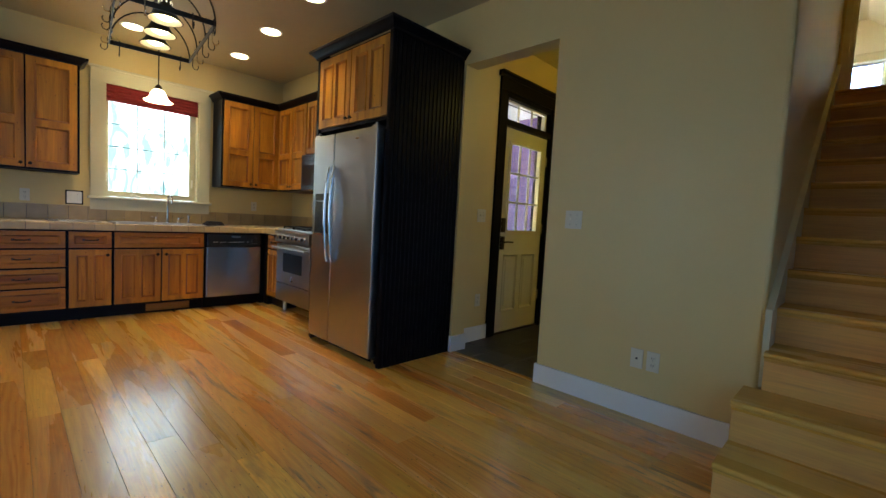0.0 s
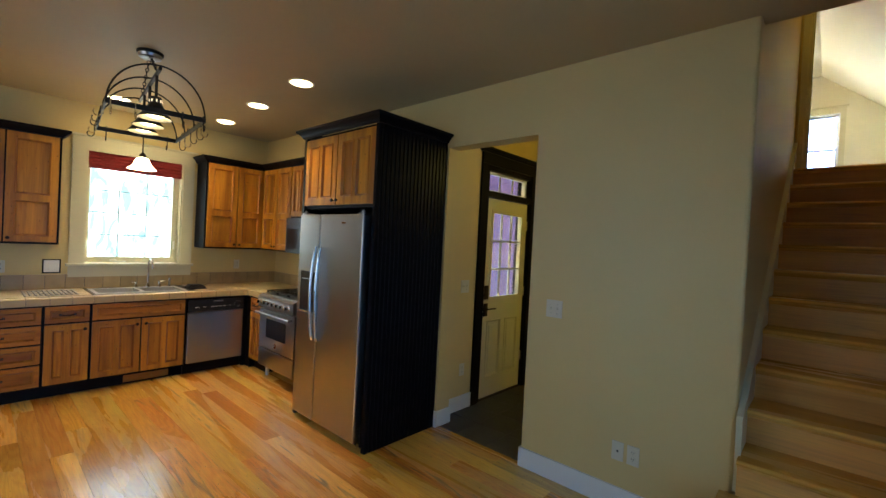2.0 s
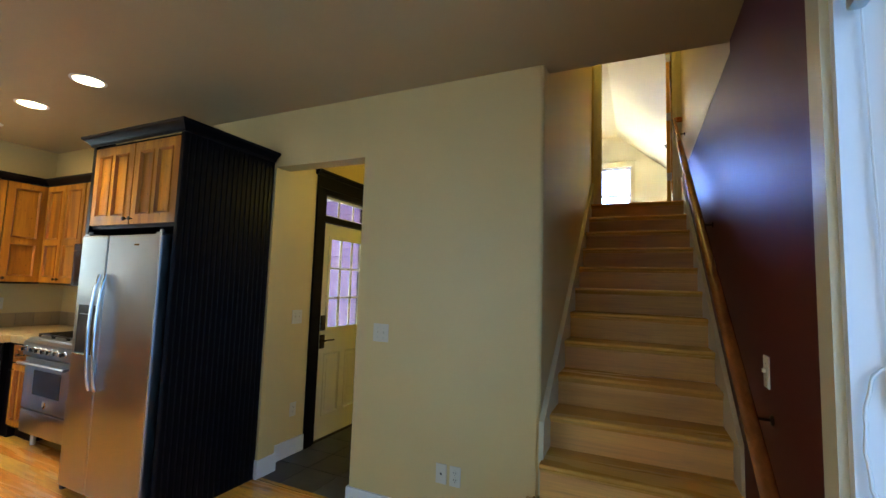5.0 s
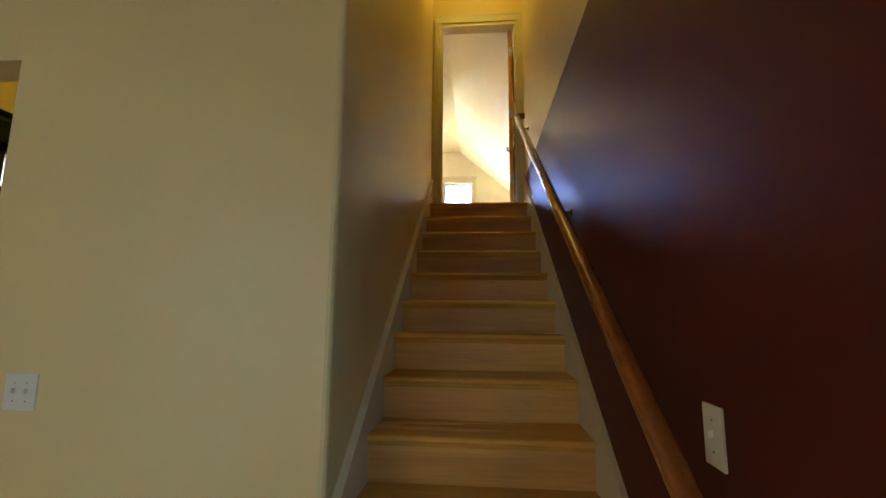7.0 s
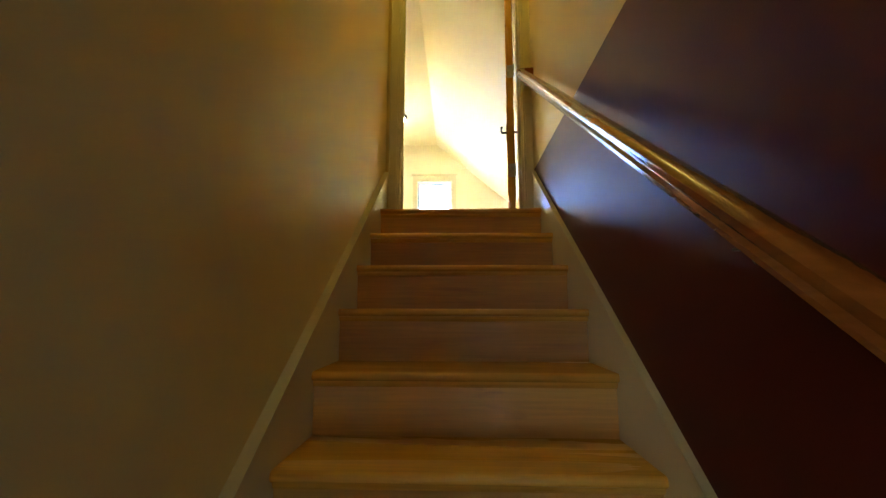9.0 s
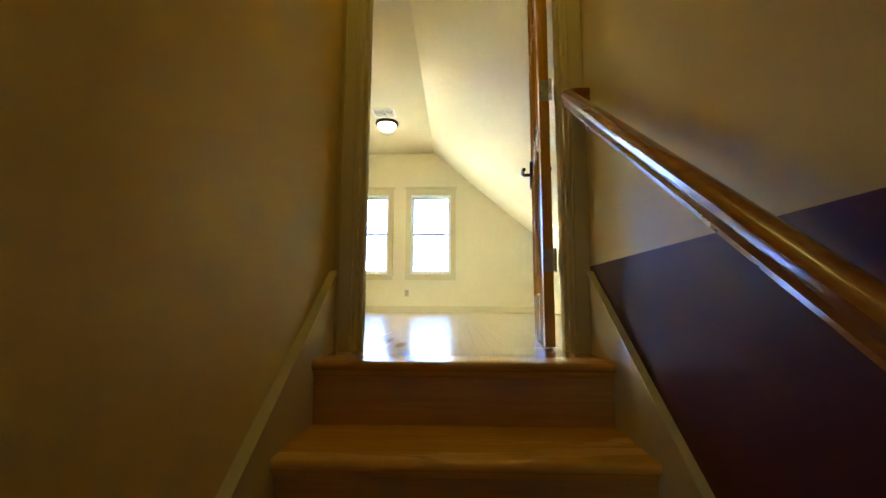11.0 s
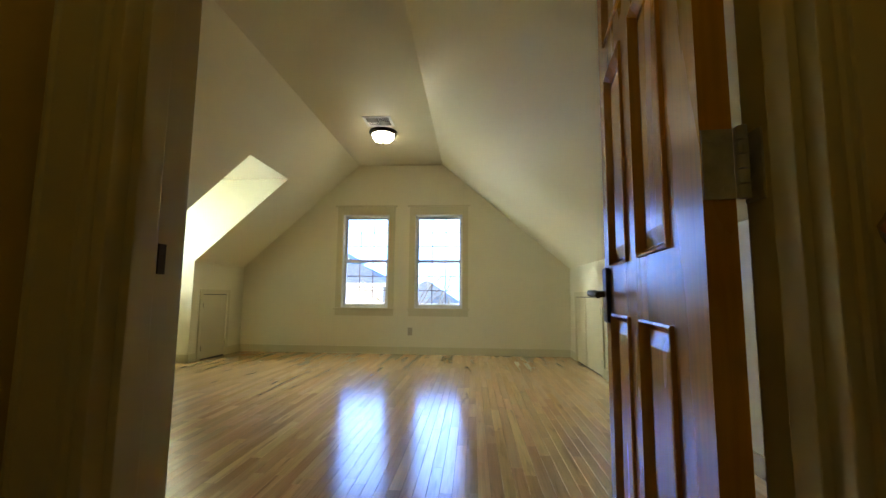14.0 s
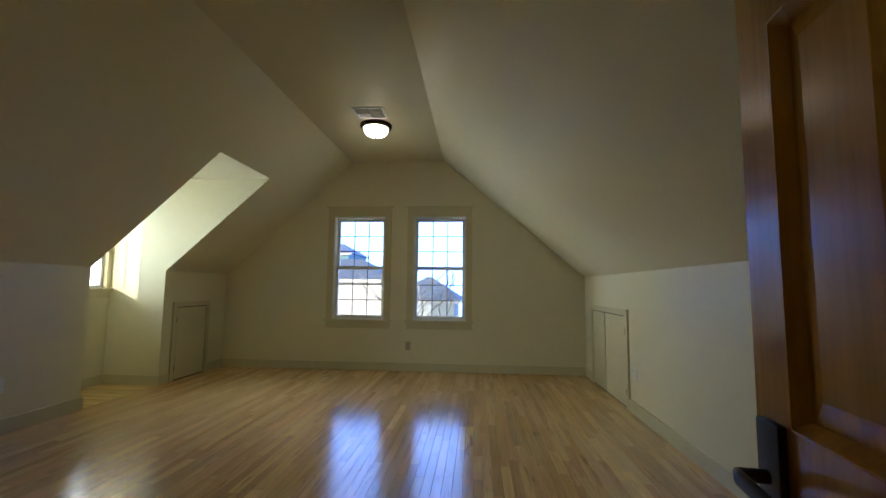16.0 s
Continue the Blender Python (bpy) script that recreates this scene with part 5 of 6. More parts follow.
part("glass_frame", wall_x(x1, x1 + 0.010, 0.83, 1.42, 1.01, 1.925, [(0.862, 1.388, 1.042, 1.893)]), M["doorpaint"], d)
part("pane", boxes((x0 + 0.015, x0 + 0.019, 0.855, 1.395, 1.035, 1.90)), M["glass"], d).visible_shadow = False
for i in (1, 2):
    yy = 0.855 + 0.54 * i / 3
    part("muntin", boxes((x0 + 0.020, x1 - 0.004, yy - 0.008, yy + 0.008, 1.035, 1.90)), M["white"], d)
    zz = 1.035 + 0.865 * i / 3
    part("muntin", boxes((x0 + 0.024, x1 - 0.002, 0.855, 1.395, zz - 0.008, zz + 0.008)), M["white"], d)
part("deadbolt", boxes((x1, x1 + 0.014, 0.772, 0.832, 1.02, 1.16), bevel=0.004), M["bronze"], d, "dark bronze deadbolt plate")
bm = boxes((x1, x1 + 0.014, 0.772, 0.832, 0.85, 0.98), bevel=0.004)
tube(bm, [(x1 + 0.01, 0.80, 0.925), (x1 + 0.05, 0.80, 0.925), (x1 + 0.055, 0.83, 0.928), (x1 + 0.05, 0.92, 0.925)], 0.008, 8)
part("lever_handle", bm, M["bronze"], d, "dark bronze lever", True)
for z in (0.30, 1.02, 1.75):
    part("hinge", boxes((x1 - 0.002, x1 + 0.012, 1.494, 1.512, z, z + 0.10), bevel=0.002), M["plate"], d, "pale hinge")
s = thing("siding_wall", (-3.6, 3.0, 0), "purple-red lapped siding on the outside wall", "siding", kind="structure")
part("wall_board", boxes((-7.6, XH - 0.17, 3.9, 4.0, -3.0, 2.12), (-7.6, -3.2, 3.9, 4.0, 2.12, 2.99)), M["siding"], s)
for i in range(15):
    bm = bmesh.new()
    z = 0.55 + i * 0.155
    prism(bm, [(3.90, z), (3.865, z), (3.892, z + 0.155), (3.90, z + 0.155)], -7.6, XH - 0.17 if i < 10 else -3.2, "yz")
    part("lap_board", bm, M["siding"], s)
p = thing("porch_post", (-2.9, 2.9, 0), "white painted porch corner post outside the door", "post")
part("shaft", boxes((-2.86, -2.70, 2.80, 2.96, 0.02, 3.3), bevel=0.004), M["white"], p)
part("base", boxes((-2.88, -2.68, 2.78, 2.98, -0.05, 0.10), bevel=0.004), M["white"], p)
# slab added over the porch only to keep sun and sky off the siding
structure("porch_shade_slab", boxes((-6.6, XH - 0.165, YB + 0.13, 2.7, 3.0, 3.1), (-6.6, -3.2, 2.7, 6.0, 3.0, 3.1)), M["white"], "white slab added over the porch to shade the siding", "ceiling")
structure("porch_floor", boxes((-5.5, XH - 0.16, YB + 0.12, 6.0, -0.25, -0.05)), M["grout"], "dark porch floor", "ground")
tl = bpy.data.lights.new("hall_lamp", "POINT")
tl.energy, tl.color, tl.shadow_soft_size = 2.4, (1.0, 0.84, 0.16), 0.08
tlo = new("hall_lamp", tl)
tlo.location = (-0.9, 1.3, CEIL - 0.38)
g = thing("ceiling_light", (-0.9, 1.3, CEIL), "round ceiling light of the hall", "lamp")
bm = bmesh.new()
lathe(bm, [(0.14, 0.0), (0.14, -0.02), (0.12, -0.03), (0.0, -0.03)], (-0.9, 1.3, CEIL), 24)
part("base", bm, M["bronze"], g, "", True)

# patio door beside the foot of the stairs
c = thing("patio_door_trim", (XR, -2.0, 0), "cream painted trim round the glazed patio door", "door trim", kind="structure")
part("side_trim", boxes((XR - 0.02, XR, -1.12, -1.03, 0.0, 2.42)), M["cream"], c)
part("side_trim", boxes((XR - 0.02, XR, -3.09, -3.0, 0.0, 2.42)), M["cream"], c)
part("head_trim", boxes((XR - 0.022, XR, -3.09, -1.03, 2.42, 2.55)), M["cream"], c)
part("jamb", boxes((XR, XR + 0.16, -1.145, -1.12, 0.0, 2.42), (XR, XR + 0.16, -3.0, -2.975, 0.0, 2.42), (XR, XR + 0.16, -3.0, -1.12, 2.395, 2.42)), M["white"], c)
p = thing("patio_door", (XR + 0.13, -2.0, 0), "glazed white patio door", "door", kind="structure")
for y0, y1 in ((-2.06, -1.145), (-2.975, -2.06)):
    l = part("leaf", wall_x(XR + 0.115, XR + 0.155, y0, y1, 0.02, 2.395, [(y0 + 0.05, y1 - 0.05, 0.15, 2.33)]), M["white"], p)
    part("pane", boxes((XR + 0.133, XR + 0.137, y0 + 0.05, y1 - 0.05, 0.15, 2.33)), M["glass"], l).visible_shadow = False
part("threshold", boxes((XR, XR + 0.16, -2.975, -1.145, 0.0, 0.02)), M["bronze"], p)
b = thing("woven_shade", (XR + 0.03, -1.9, 2.3), "pale fabric shade gathered at the head of the patio door", "blind")
for i in range(4):
    part("fold", boxes((XR + 0.012, XR + 0.05, -2.95, -1.17, 2.30 - 0.045 * i, 2.335 - 0.045 * i), bevel=0.012), mat("pale_shade", (0.5, 0.52, 0.52), 0.8, bump=0.3, scale=200), b, "", True)
r = thing("shade_cord", (XR + 0.07, -1.15, 1.3), "white twisted blind cord looped on a steel cleat", "cord")
bm = bmesh.new()
tube(bm, [(XR + 0.045, -1.16, 2.30), (XR + 0.055, -1.158, 1.8), (XR + 0.068, -1.156, 1.34)], 0.0024, 6)
part("line", bm, M["plate_w"], r, "", True)
bm = bmesh.new()
tube(bm, [(XR + 0.055 + 0.038 * math.cos(t) + 0.002 * math.sin(11 * t), -1.158, 1.17 + 0.16 * math.sin(t)) for t in [2 * math.pi * k / 36 for k in range(36)]], 0.0045, 6, True)
part("loop", bm, M["plate_w"], r, "", True)
bm = bmesh.new()
for s in (-1, 1):
    tube(bm, [(XR + 0.070 - s * 0.011, -1.159, 1.265), (XR + 0.070, -1.163, 1.29), (XR + 0.070 + s * 0.011, -1.159, 1.315)], 0.004, 6)
part("cord_wrap", bm, M["plate_w"], r, "", True)
bm = bmesh.new()
cyl(bm, (XR + 0.070, -1.145, 1.29), (XR + 0.070, -1.156, 1.29), 0.007, 10)
tube(bm, [(XR + 0.070, -1.164, 1.235), (XR + 0.070, -1.157, 1.26), (XR + 0.070, -1.156, 1.29), (XR + 0.070, -1.157, 1.32), (XR + 0.070, -1.164, 1.345)], 0.0045, 8)
part("cleat", bm, M["chrome"], r, "steel cleat", True)


# switches and outlets
def plate(m, w, h, kind, label, material="plate"):
    p = thing("wall_plate", m.translation, label, "switch" if kind != "outlet" and kind != "jack" else "outlet")
    bm = boxes((0.0, 0.006, -w / 2, w / 2, -h / 2, h / 2), bevel=0.002)
    put("cover", bm, m, M[material], p)
    if kind == "outlet":
        for z in (-0.02, 0.02):
            bm = bmesh.new()
            cyl(bm, (0.006, 0, z), (0.0085, 0, z), 0.0165, 16)
            o = put("socket", bm, m, M[material], p)
            bm = boxes((0.0085, 0.009, -0.008, -0.005, z - 0.002, z + 0.008), (0.0085, 0.009, 0.005, 0.008, z - 0.002, z + 0.008), (0.0085, 0.009, -0.002, 0.002, z - 0.011, z - 0.007))
            put("slots", bm, m, M["hole"], o)
    elif kind == "jack":
        put("jack", boxes((0.006, 0.0065, -0.006, 0.006, -0.006, 0.006)), m, M["hole"], p)
    else:
        n = int(kind)
        for i in range(n):
            u = (i - (n - 1) / 2) * 0.046
            put("toggle", boxes((0.006, 0.018, u - 0.004, u + 0.004, -0.004, 0.012), bevel=0.0015), m, M[material], p)
            put("screws", boxes((0.006, 0.0067, u - 0.002, u + 0.002, 0.028, 0.032), (0.006, 0.0067, u - 0.002, u + 0.002, -0.032, -0.028)), m, M["hole"], p)
    return p


FW = Matrix.Rotation(math.pi, 4, "Z")
plate(face_s(-1.084, 0.0, 1.155), 0.116, 0.118, "2", "double ivory light switch on the beige wall")
plate(face_s(-0.613, 0.0, 0.352), 0.07, 0.115, "jack", "ivory telephone jack on the beige wall")
plate(face_s(-0.522, 0.0, 0.352), 0.07, 0.115, "outlet", "ivory outlet on the beige wall")
plate(face_x(XH, 0.44, 1.167), 0.116, 0.118, "2", "double light switch in the hall")
plate(face_x(XH, 0.455, 0.38), 0.07, 0.115, "outlet", "outlet low on the hall wall")
plate(Matrix.Translation((XR, -0.441, 1.198)) @ FW, 0.07, 0.118, "1", "ivory light switch on the red wall")
s = plate(face_x(XW, -2.14, 1.13), 0.116, 0.118, "2", "double switch with a dark border on the kitchen wall", "plate_w")
put("border", boxes((0.0, 0.003, -0.070, 0.070, -0.071, 0.071), bevel=0.001), face_x(XW, -2.14, 1.13), M["black"], s)
plate(face_x(XW, -2.50, 1.13), 0.07, 0.115, "outlet", "outlet on the kitchen wall above the tiles")
plate(face_x(XW, -0.35, 1.15), 0.07, 0.115, "outlet", "outlet on the kitchen wall near the corner")

# baseboards downstairs
bm = boxes((OX1 - 0.016, XS - 0.012, -0.016, 0.0, 0.0, 0.135), (OX1 - 0.016, OX1, 0.0, 0.14, 0.0, 0.135), bevel=0.003)
structure("baseboard_beige_wall", bm, M["white"], "white painted baseboard of the beige wall", "baseboard")
bm = boxes((OX0 - 0.018, OX0 + 0.014, -0.014, 0.0, 0.0, 0.135), (OX0, OX0 + 0.014, 0.0, 0.174, 0.0, 0.135), (XH, OX0, 0.16, 0.174, 0.0, 0.135), (XH, XH + 0.014, 0.174, 0.60, 0.0, 0.135), (XH, XH + 0.014, 1.625, 2.6, 0.0, 0.135), bevel=0.003)
structure("baseboard_hall", bm, M["white"], "white painted baseboard round the hall corner", "baseboard")



# stairs
st = thing("staircase", (0.45, 0, 0), "straight maple stairs with painted skirt boards", "stairs", kind="structure")
SW = 0.90
for i in range(1, 14):
    z, y = R * i, Y1 + G * (i - 1)
    x0, x1 = (XS - 0.03, XR - 0.002) if i < 3 else (-0.006, SW + 0.006)
    deep = G + 0.03 if i < 13 else DW0 - y + 0.0
    if i == 13:
        deep = DW1 - y
    bm = bmesh.new()
    nose_arc = [(y + 0.0135 - 0.0135 * math.cos(t), z - 0.0135 + 0.0135 * math.sin(t)) for t in [math.pi * (k / 8 - 0.5) for k in range(9)]]
    prism(bm, nose_arc + [(y + deep, z), (y + deep, z - 0.027)], x0, x1, "yz")
    if i == 13:
        for v in bm.verts:
            if v.co.y > y + 0.02:
                v.co.y = DW0 - 0.02
    part("tread", bm, M["landing"] if i == 13 else M["stair"], st, "varnished maple tread", True)
    bm = bmesh.new()
    box(bm, x0 + 0.001, x1 - 0.001, y + 0.028, y + 0.044, z - R + 0.0002, z - 0.0272)
    part("riser", bm, M["riser"], st, "varnished maple riser")
    bm = bmesh.new()
    prism(bm, [(y + 0.014, z - 0.0275), (y + 0.0275, z - 0.0275), (y + 0.0275, z - 0.046), (y + 0.022, z - 0.044), (y + 0.017, z - 0.036)], x0 + 0.001, x1 - 0.001, "yz")
    part("cove_moulding", bm, M["stair"], st)
    if i < 3:
        part("riser_return", boxes((x0 + 0.02, XS - 0.002, y + 0.045, -0.002, 0.001 if i == 1 else R + 0.001, z - 0.0275)), M["stair"], st)
part("tread", boxes((DX0, DX1, DW0 - 0.02, DW1, UP - 0.02, UP)), M["landing"], st)


def nose(y):
    return R + G_SLOPE * (y - Y1)


G_SLOPE = R / G
for x0, x1, lab in ((-0.0235, -0.001, "left"), (SW + 0.001, XR, "right")):
    bm = bmesh.new()
    ya = -0.035
    yb = DW0 - 0.045
    base = [(ya, 2 * R + 0.001), (ya, nose(ya) + 0.14), (yb, nose(yb) + 0.12), (yb, UP + 0.001), (Y1 + 12 * G + 0.05, UP - 0.02), (Y1 + 12 * G + 0.05, UP - 0.3), (0.6, 0.4), (0.2, 2 * R + 0.001)]
    if lab == "right":
        ya = Y1 - 0.05
        base[0], base[1] = (0.0, 2 * R + 0.001), (0.0, nose(0.0) + 0.14)
    prism(bm, base, x0, x1, "yz")
    part("skirt_board", bm, M["wallskirt"], st, "cream painted skirt board")
    bm = bmesh.new()
    a, b = base[1], base[2]
    prism(bm, [(a[0] - 0.004, a[1]), (b[0], b[1]), (b[0], b[1] + 0.007), (a[0] - 0.004, a[1] + 0.007)], x0 - (0.0 if lab == "left" else 0.008), x1 + (0.008 if lab == "left" else 0.0), "yz")
    if lab == "left":
        box(bm, x0 + 0.0, x1 + 0.004, a[0] - 0.008, a[0] - 0.0005, 2 * R + 0.001, a[1] + 0.004)
    part("skirt_cap", bm, M["cream"], st, "pale cap of the skirt board")

# handrail
hr = thing("handrail", (0.85, 1.0, 2.0), "varnished wooden handrail on dark brackets along the red wall", "handrail")
ya, yb = -1.02, 2.70
prof = [(-0.020, -0.030), (0.020, -0.030), (0.024, -0.018), (0.019, -0.008), (0.027, 0.004), (0.029, 0.016), (0.022, 0.028), (0.010, 0.033), (-0.010, 0.033), (-0.022, 0.028), (-0.029, 0.016), (-0.027, 0.004), (-0.019, -0.008), (-0.024, -0.018)]
RX = 0.830


def rail_up(y):
    return 0.808 - 0.009 * y


bm = bmesh.new()
path = []
for y, sg in ((ya, -1), (yb, 1)):
    arc = [(XR - 0.001, y), (RX + 0.045, y)] + [(RX + 0.045 - 0.045 * math.sin(a), y - sg * 0.045 * (1 - math.cos(a))) for a in [math.pi / 2 * k / 6 for k in range(1, 7)]]
    path += arc if sg < 0 else arc[::-1]
pts = [Vector((x, y, nose(y) + rail_up(y))) for x, y in path]
rings = []
for i, p in enumerate(pts):
    d = (pts[min(i + 1, len(pts) - 1)] - pts[max(i - 1, 0)]).normalized()
    side = d.cross(Vector((0, 0, 1))).normalized()
    up = side.cross(d)
    rings.append([bm.verts.new(p + side * u * 0.86 + up * v * 0.84) for u, v in prof])
for a, b in zip(rings, rings[1:]):
    for j in range(len(prof)):
        q = (j + 1) % len(prof)
        bm.faces.new((a[j], a[q], b[q], b[j]))
bm.faces.new(rings[0][::-1])
bm.faces.new(rings[-1])
part("rail", bm, M["rail"], hr, "varnished wooden rail", True)
for y in (-0.50, 0.76, 2.42):
    z = nose(y) + rail_up(y)
    bm = bmesh.new()
    lathe(bm, [(0.019, 0.0), (0.019, -0.005), (0.013, -0.009), (0.0, -0.009)], (XR - 0.001, y, z - 0.058), 16, "x")
    tube(bm, [(XR - 0.006, y, z - 0.058), (XR - 0.035, y, z - 0.058), (RX + 0.012, y, z - 0.052), (RX + 0.004, y, z - 0.034)], 0.0055, 8)
    box(bm, RX - 0.010, RX + 0.012, y - 0.018, y + 0.018, z - 0.036, z - 0.032, 0.001, None)
    part("bracket", bm, M["bronze"], hr, "dark metal bracket", True)

# fill lamp and round base added out of view to brighten treads and upper walls
sl = bpy.data.lights.new("stair_fill", "POINT")
sl.energy, sl.color, sl.shadow_soft_size = 1.7, (1.0, 0.84, 0.24), 0.14
slo = new("stair_fill", sl)
slo.location = (0.45, 2.1, 4.78)
g = thing("ceiling_light", (0.45, 2.1, 5.0), "unseen round base added above the stairs for the fill lamp", "lamp")
bm = bmesh.new()
lathe(bm, [(0.14, 0.0), (0.14, -0.02), (0.12, -0.03), (0.0, -0.03)], (0.45, 2.1, 5.0), 24)
part("base", bm, M["bronze"], g, "", True)

# upper door
c = thing("upper_door_trim", (0.46, DW0, UP), "fluted tan door casing at the head of the stairs", "door trim", kind="structure")
for xe, xo in ((DX0 + 0.004, -0.002), (DX1 - 0.004, XR - 0.002)):
    bm = bmesh.new()
    pr = [(0, 0), (0, -0.012), (0.06, -0.016), (0.16, -0.016), (0.19, -0.012), (0.24, -0.016), (0.9, -0.018), (0.94, -0.022), (1.0, -0.022), (1.0, 0)]
    prism(bm, [(xe + (xo - xe) * u, DW0 + v) for u, v in pr], UP + 0.001, DZ + 0.02, "xy")
    part("side_casing", bm, M["tan"], c)
bm = bmesh.new()
prism(bm, [(DW0, DZ + 0.02), (DW0 - 0.016, DZ + 0.02), (DW0 - 0.018, DZ + 0.085), (DW0 - 0.022, DZ + 0.09), (DW0 - 0.022, DZ + 0.105), (DW0, DZ + 0.105)], -0.002, XR - 0.002, "yz")
part("head_casing", bm, M["tan"], c)
JL, JR = DX0 + 0.018, DX1 - 0.018
part("jamb", boxes((DX0, JL, DW0 - 0.008, DW1 + 0.002, UP + 0.001, DZ), bevel=0.002), M["tan"], c)
part("jamb", boxes((JR, DX1, DW0 - 0.008, DW1 + 0.002, UP + 0.001, DZ), bevel=0.002), M["tan"], c)
part("jamb", boxes((JL, JR, DW0 - 0.008, DW1 + 0.002, DZ - 0.02, DZ)), M["tan"], c)
part("stop", boxes((JL, JL + 0.012, DW0 + 0.018, DW0 + 0.058, UP + 0.001, DZ - 0.02), (JR - 0.012, JR, DW0 + 0.018, DW0 + 0.058, UP + 0.001, DZ - 0.02), bevel=0.002), M["tan"], c)
bm = boxes((JL - 0.0005, JL + 0.0015, DW0 + 0.074, DW0 + 0.088, UP + 0.892, UP + 0.932), bevel=0.0006)
part("strike_plate", bm, M["bronze"], c, "dark strike plate")
for a, b in ((DX0 - 0.09, DX0 + 0.008), (DX1 - 0.008, DX1 + 0.09)):
    part("room_casing", boxes((a, b, DW1, DW1 + 0.018, UP + 0.001, DZ + 0.02)), M["tan"], c)

DT = 0.038
DWID = 0.685
DH = 1.975
ud = thing("upper_door", (0.79, DW1 - 0.02, UP), "open varnished fir door with raised panels, standing into the attic room", "door")
DM = Matrix.Translation((0.770, 2.868, UP + 0.010)) @ Matrix.Rotation(radians(DOOR_TURN), 4, "Z")
cells = []
for u0, u1 in ((0.13, 0.318), (0.405, 0.595)):
    cells += [(u0, u1, 0.20, 0.815), (u0, u1, 0.935, 1.445), (u0, u1, 1.54, 1.85)]
put("leaf", wall_x(0.0, DT, 0.0, DWID, 0.0, DH, cells), DM, M["doorwood"], ud)
for u0, u1, v0, v1 in cells:
    bm = bmesh.new()
    box(bm, 0.011, DT - 0.011, u0, u1, v0, v1)
    for s in (0, 1):
        x = 0.0105 if s == 0 else DT - 0.0105
        f = 0.004 if s == 0 else DT - 0.004
        o = [(u0 + 0.018, v0 + 0.018), (u1 - 0.018, v0 + 0.018), (u1 - 0.018, v1 - 0.018), (u0 + 0.018, v1 - 0.018)]
        i = [(u0 + 0.045, v0 + 0.045), (u1 - 0.045, v0 + 0.045), (u1 - 0.045, v1 - 0.045), (u0 + 0.045, v1 - 0.045)]
        vo = [bm.verts.new((x, *q)) for q in o]
        vi = [bm.verts.new((f, *q)) for q in i]
        for q in range(4):
            bm.faces.new((vo[q], vo[(q + 1) % 4], vi[(q + 1) % 4], vi[q]))
        bm.faces.new(vi)
    put("raised_panel", bm, DM, M["doorwood"], ud)
    for s in (0, 1):
        bm = bmesh.new()
        bead(bm, u0, u1, v0, v1, DT if s else 0.0, 0.016)
        if s == 0:
            for v in bm.verts:
                v.co.x = -v.co.x
        put("panel_moulding", bm, DM, M["doorwood"], ud)
for s in (0, 1):
    x, k = (DT, 1) if s else (0.0, -1)
    a, b = sorted((x, x + k * 0.012))
    bm = boxes((a, b, DWID - 0.072, DWID - 0.020, 0.79, 0.935), bevel=0.004)
    tube(bm, [(x + k * 0.008, DWID - 0.046, 0.865), (x + k * 0.045, DWID - 0.046, 0.865), (x + k * 0.052, DWID - 0.070, 0.867), (x + k * 0.050, DWID - 0.15, 0.865), (x + k * 0.045, DWID - 0.16, 0.862)], 0.009, 10)
    put("lever_handle", bm, DM, M["iron"], ud, "dark lever handle with a plate", True)
for z in (0.33, 1.025, 1.72):
    bm = bmesh.new()
    box(bm, 0.001, DT - 0.001, -0.0030, -0.0005, z - 0.045, z + 0.045, 0.0005)
    for k in range(5):
        cyl(bm, (DT + 0.006, -0.010, z - 0.046 + k * 0.0185), (DT + 0.006, -0.010, z - 0.046 + k * 0.0185 + 0.0165), 0.0065, 12)
    box(bm, DT + 0.0, DT + 0.006, -0.006, -0.002, z - 0.045, z + 0.045)
    for u, v in ((0.010, -0.033), (0.026, -0.033), (0.018, 0.0), (0.010, 0.033), (0.026, 0.033)):
        cyl(bm, (u, -0.003, z + v), (u, -0.0045, z + v), 0.004, 10)
    put("hinge", bm, DM, M["hingesteel"], ud, "aged steel butt hinge with screws")
    part("hinge_leaf", boxes((JR - 0.0025, JR + 0.001, DW1 - 0.036, DW1 + 0.001, UP + 0.01 + z - 0.045, UP + 0.01 + z + 0.045), bevel=0.001), M["hingesteel"], c, "grey steel hinge leaf")

# attic room trims
TB = 0.107
bb = boxes((KX0, KX1, YF - 0.016, YF, UP, UP + TB), (KX1 - 0.016, KX1, DW1, 7.07, UP, UP + TB), (KX1 - 0.016, KX1, 8.33, YF - 0.016, UP, UP + TB),
           (KX0, KX0 + 0.016, DW1, DY0, UP, UP + TB), (KX0, KX0 + 0.016, DY1 - 0.016, 7.62, UP, UP + TB), (KX0, KX0 + 0.016, 8.30, YF - 0.016, UP, UP + TB),
           (DXW, KX0, DY1 - 0.016, DY1, UP, UP + TB), (DXW, KX0 + 0.016, DY0, DY0 + 0.016, UP, UP + TB), (DXW, DXW + 0.016, DY0 + 0.016, DY1 - 0.016, UP, UP + TB), (KX0, DX0 - 0.10, DW1, DW1 + 0.016, UP, UP + TB), (DX1 + 0.10, KX1, DW1, DW1 + 0.016, UP, UP + TB), bevel=0.003)
structure("baseboard_attic", bb, M["tan"], "tan painted baseboard round the attic room", "baseboard")


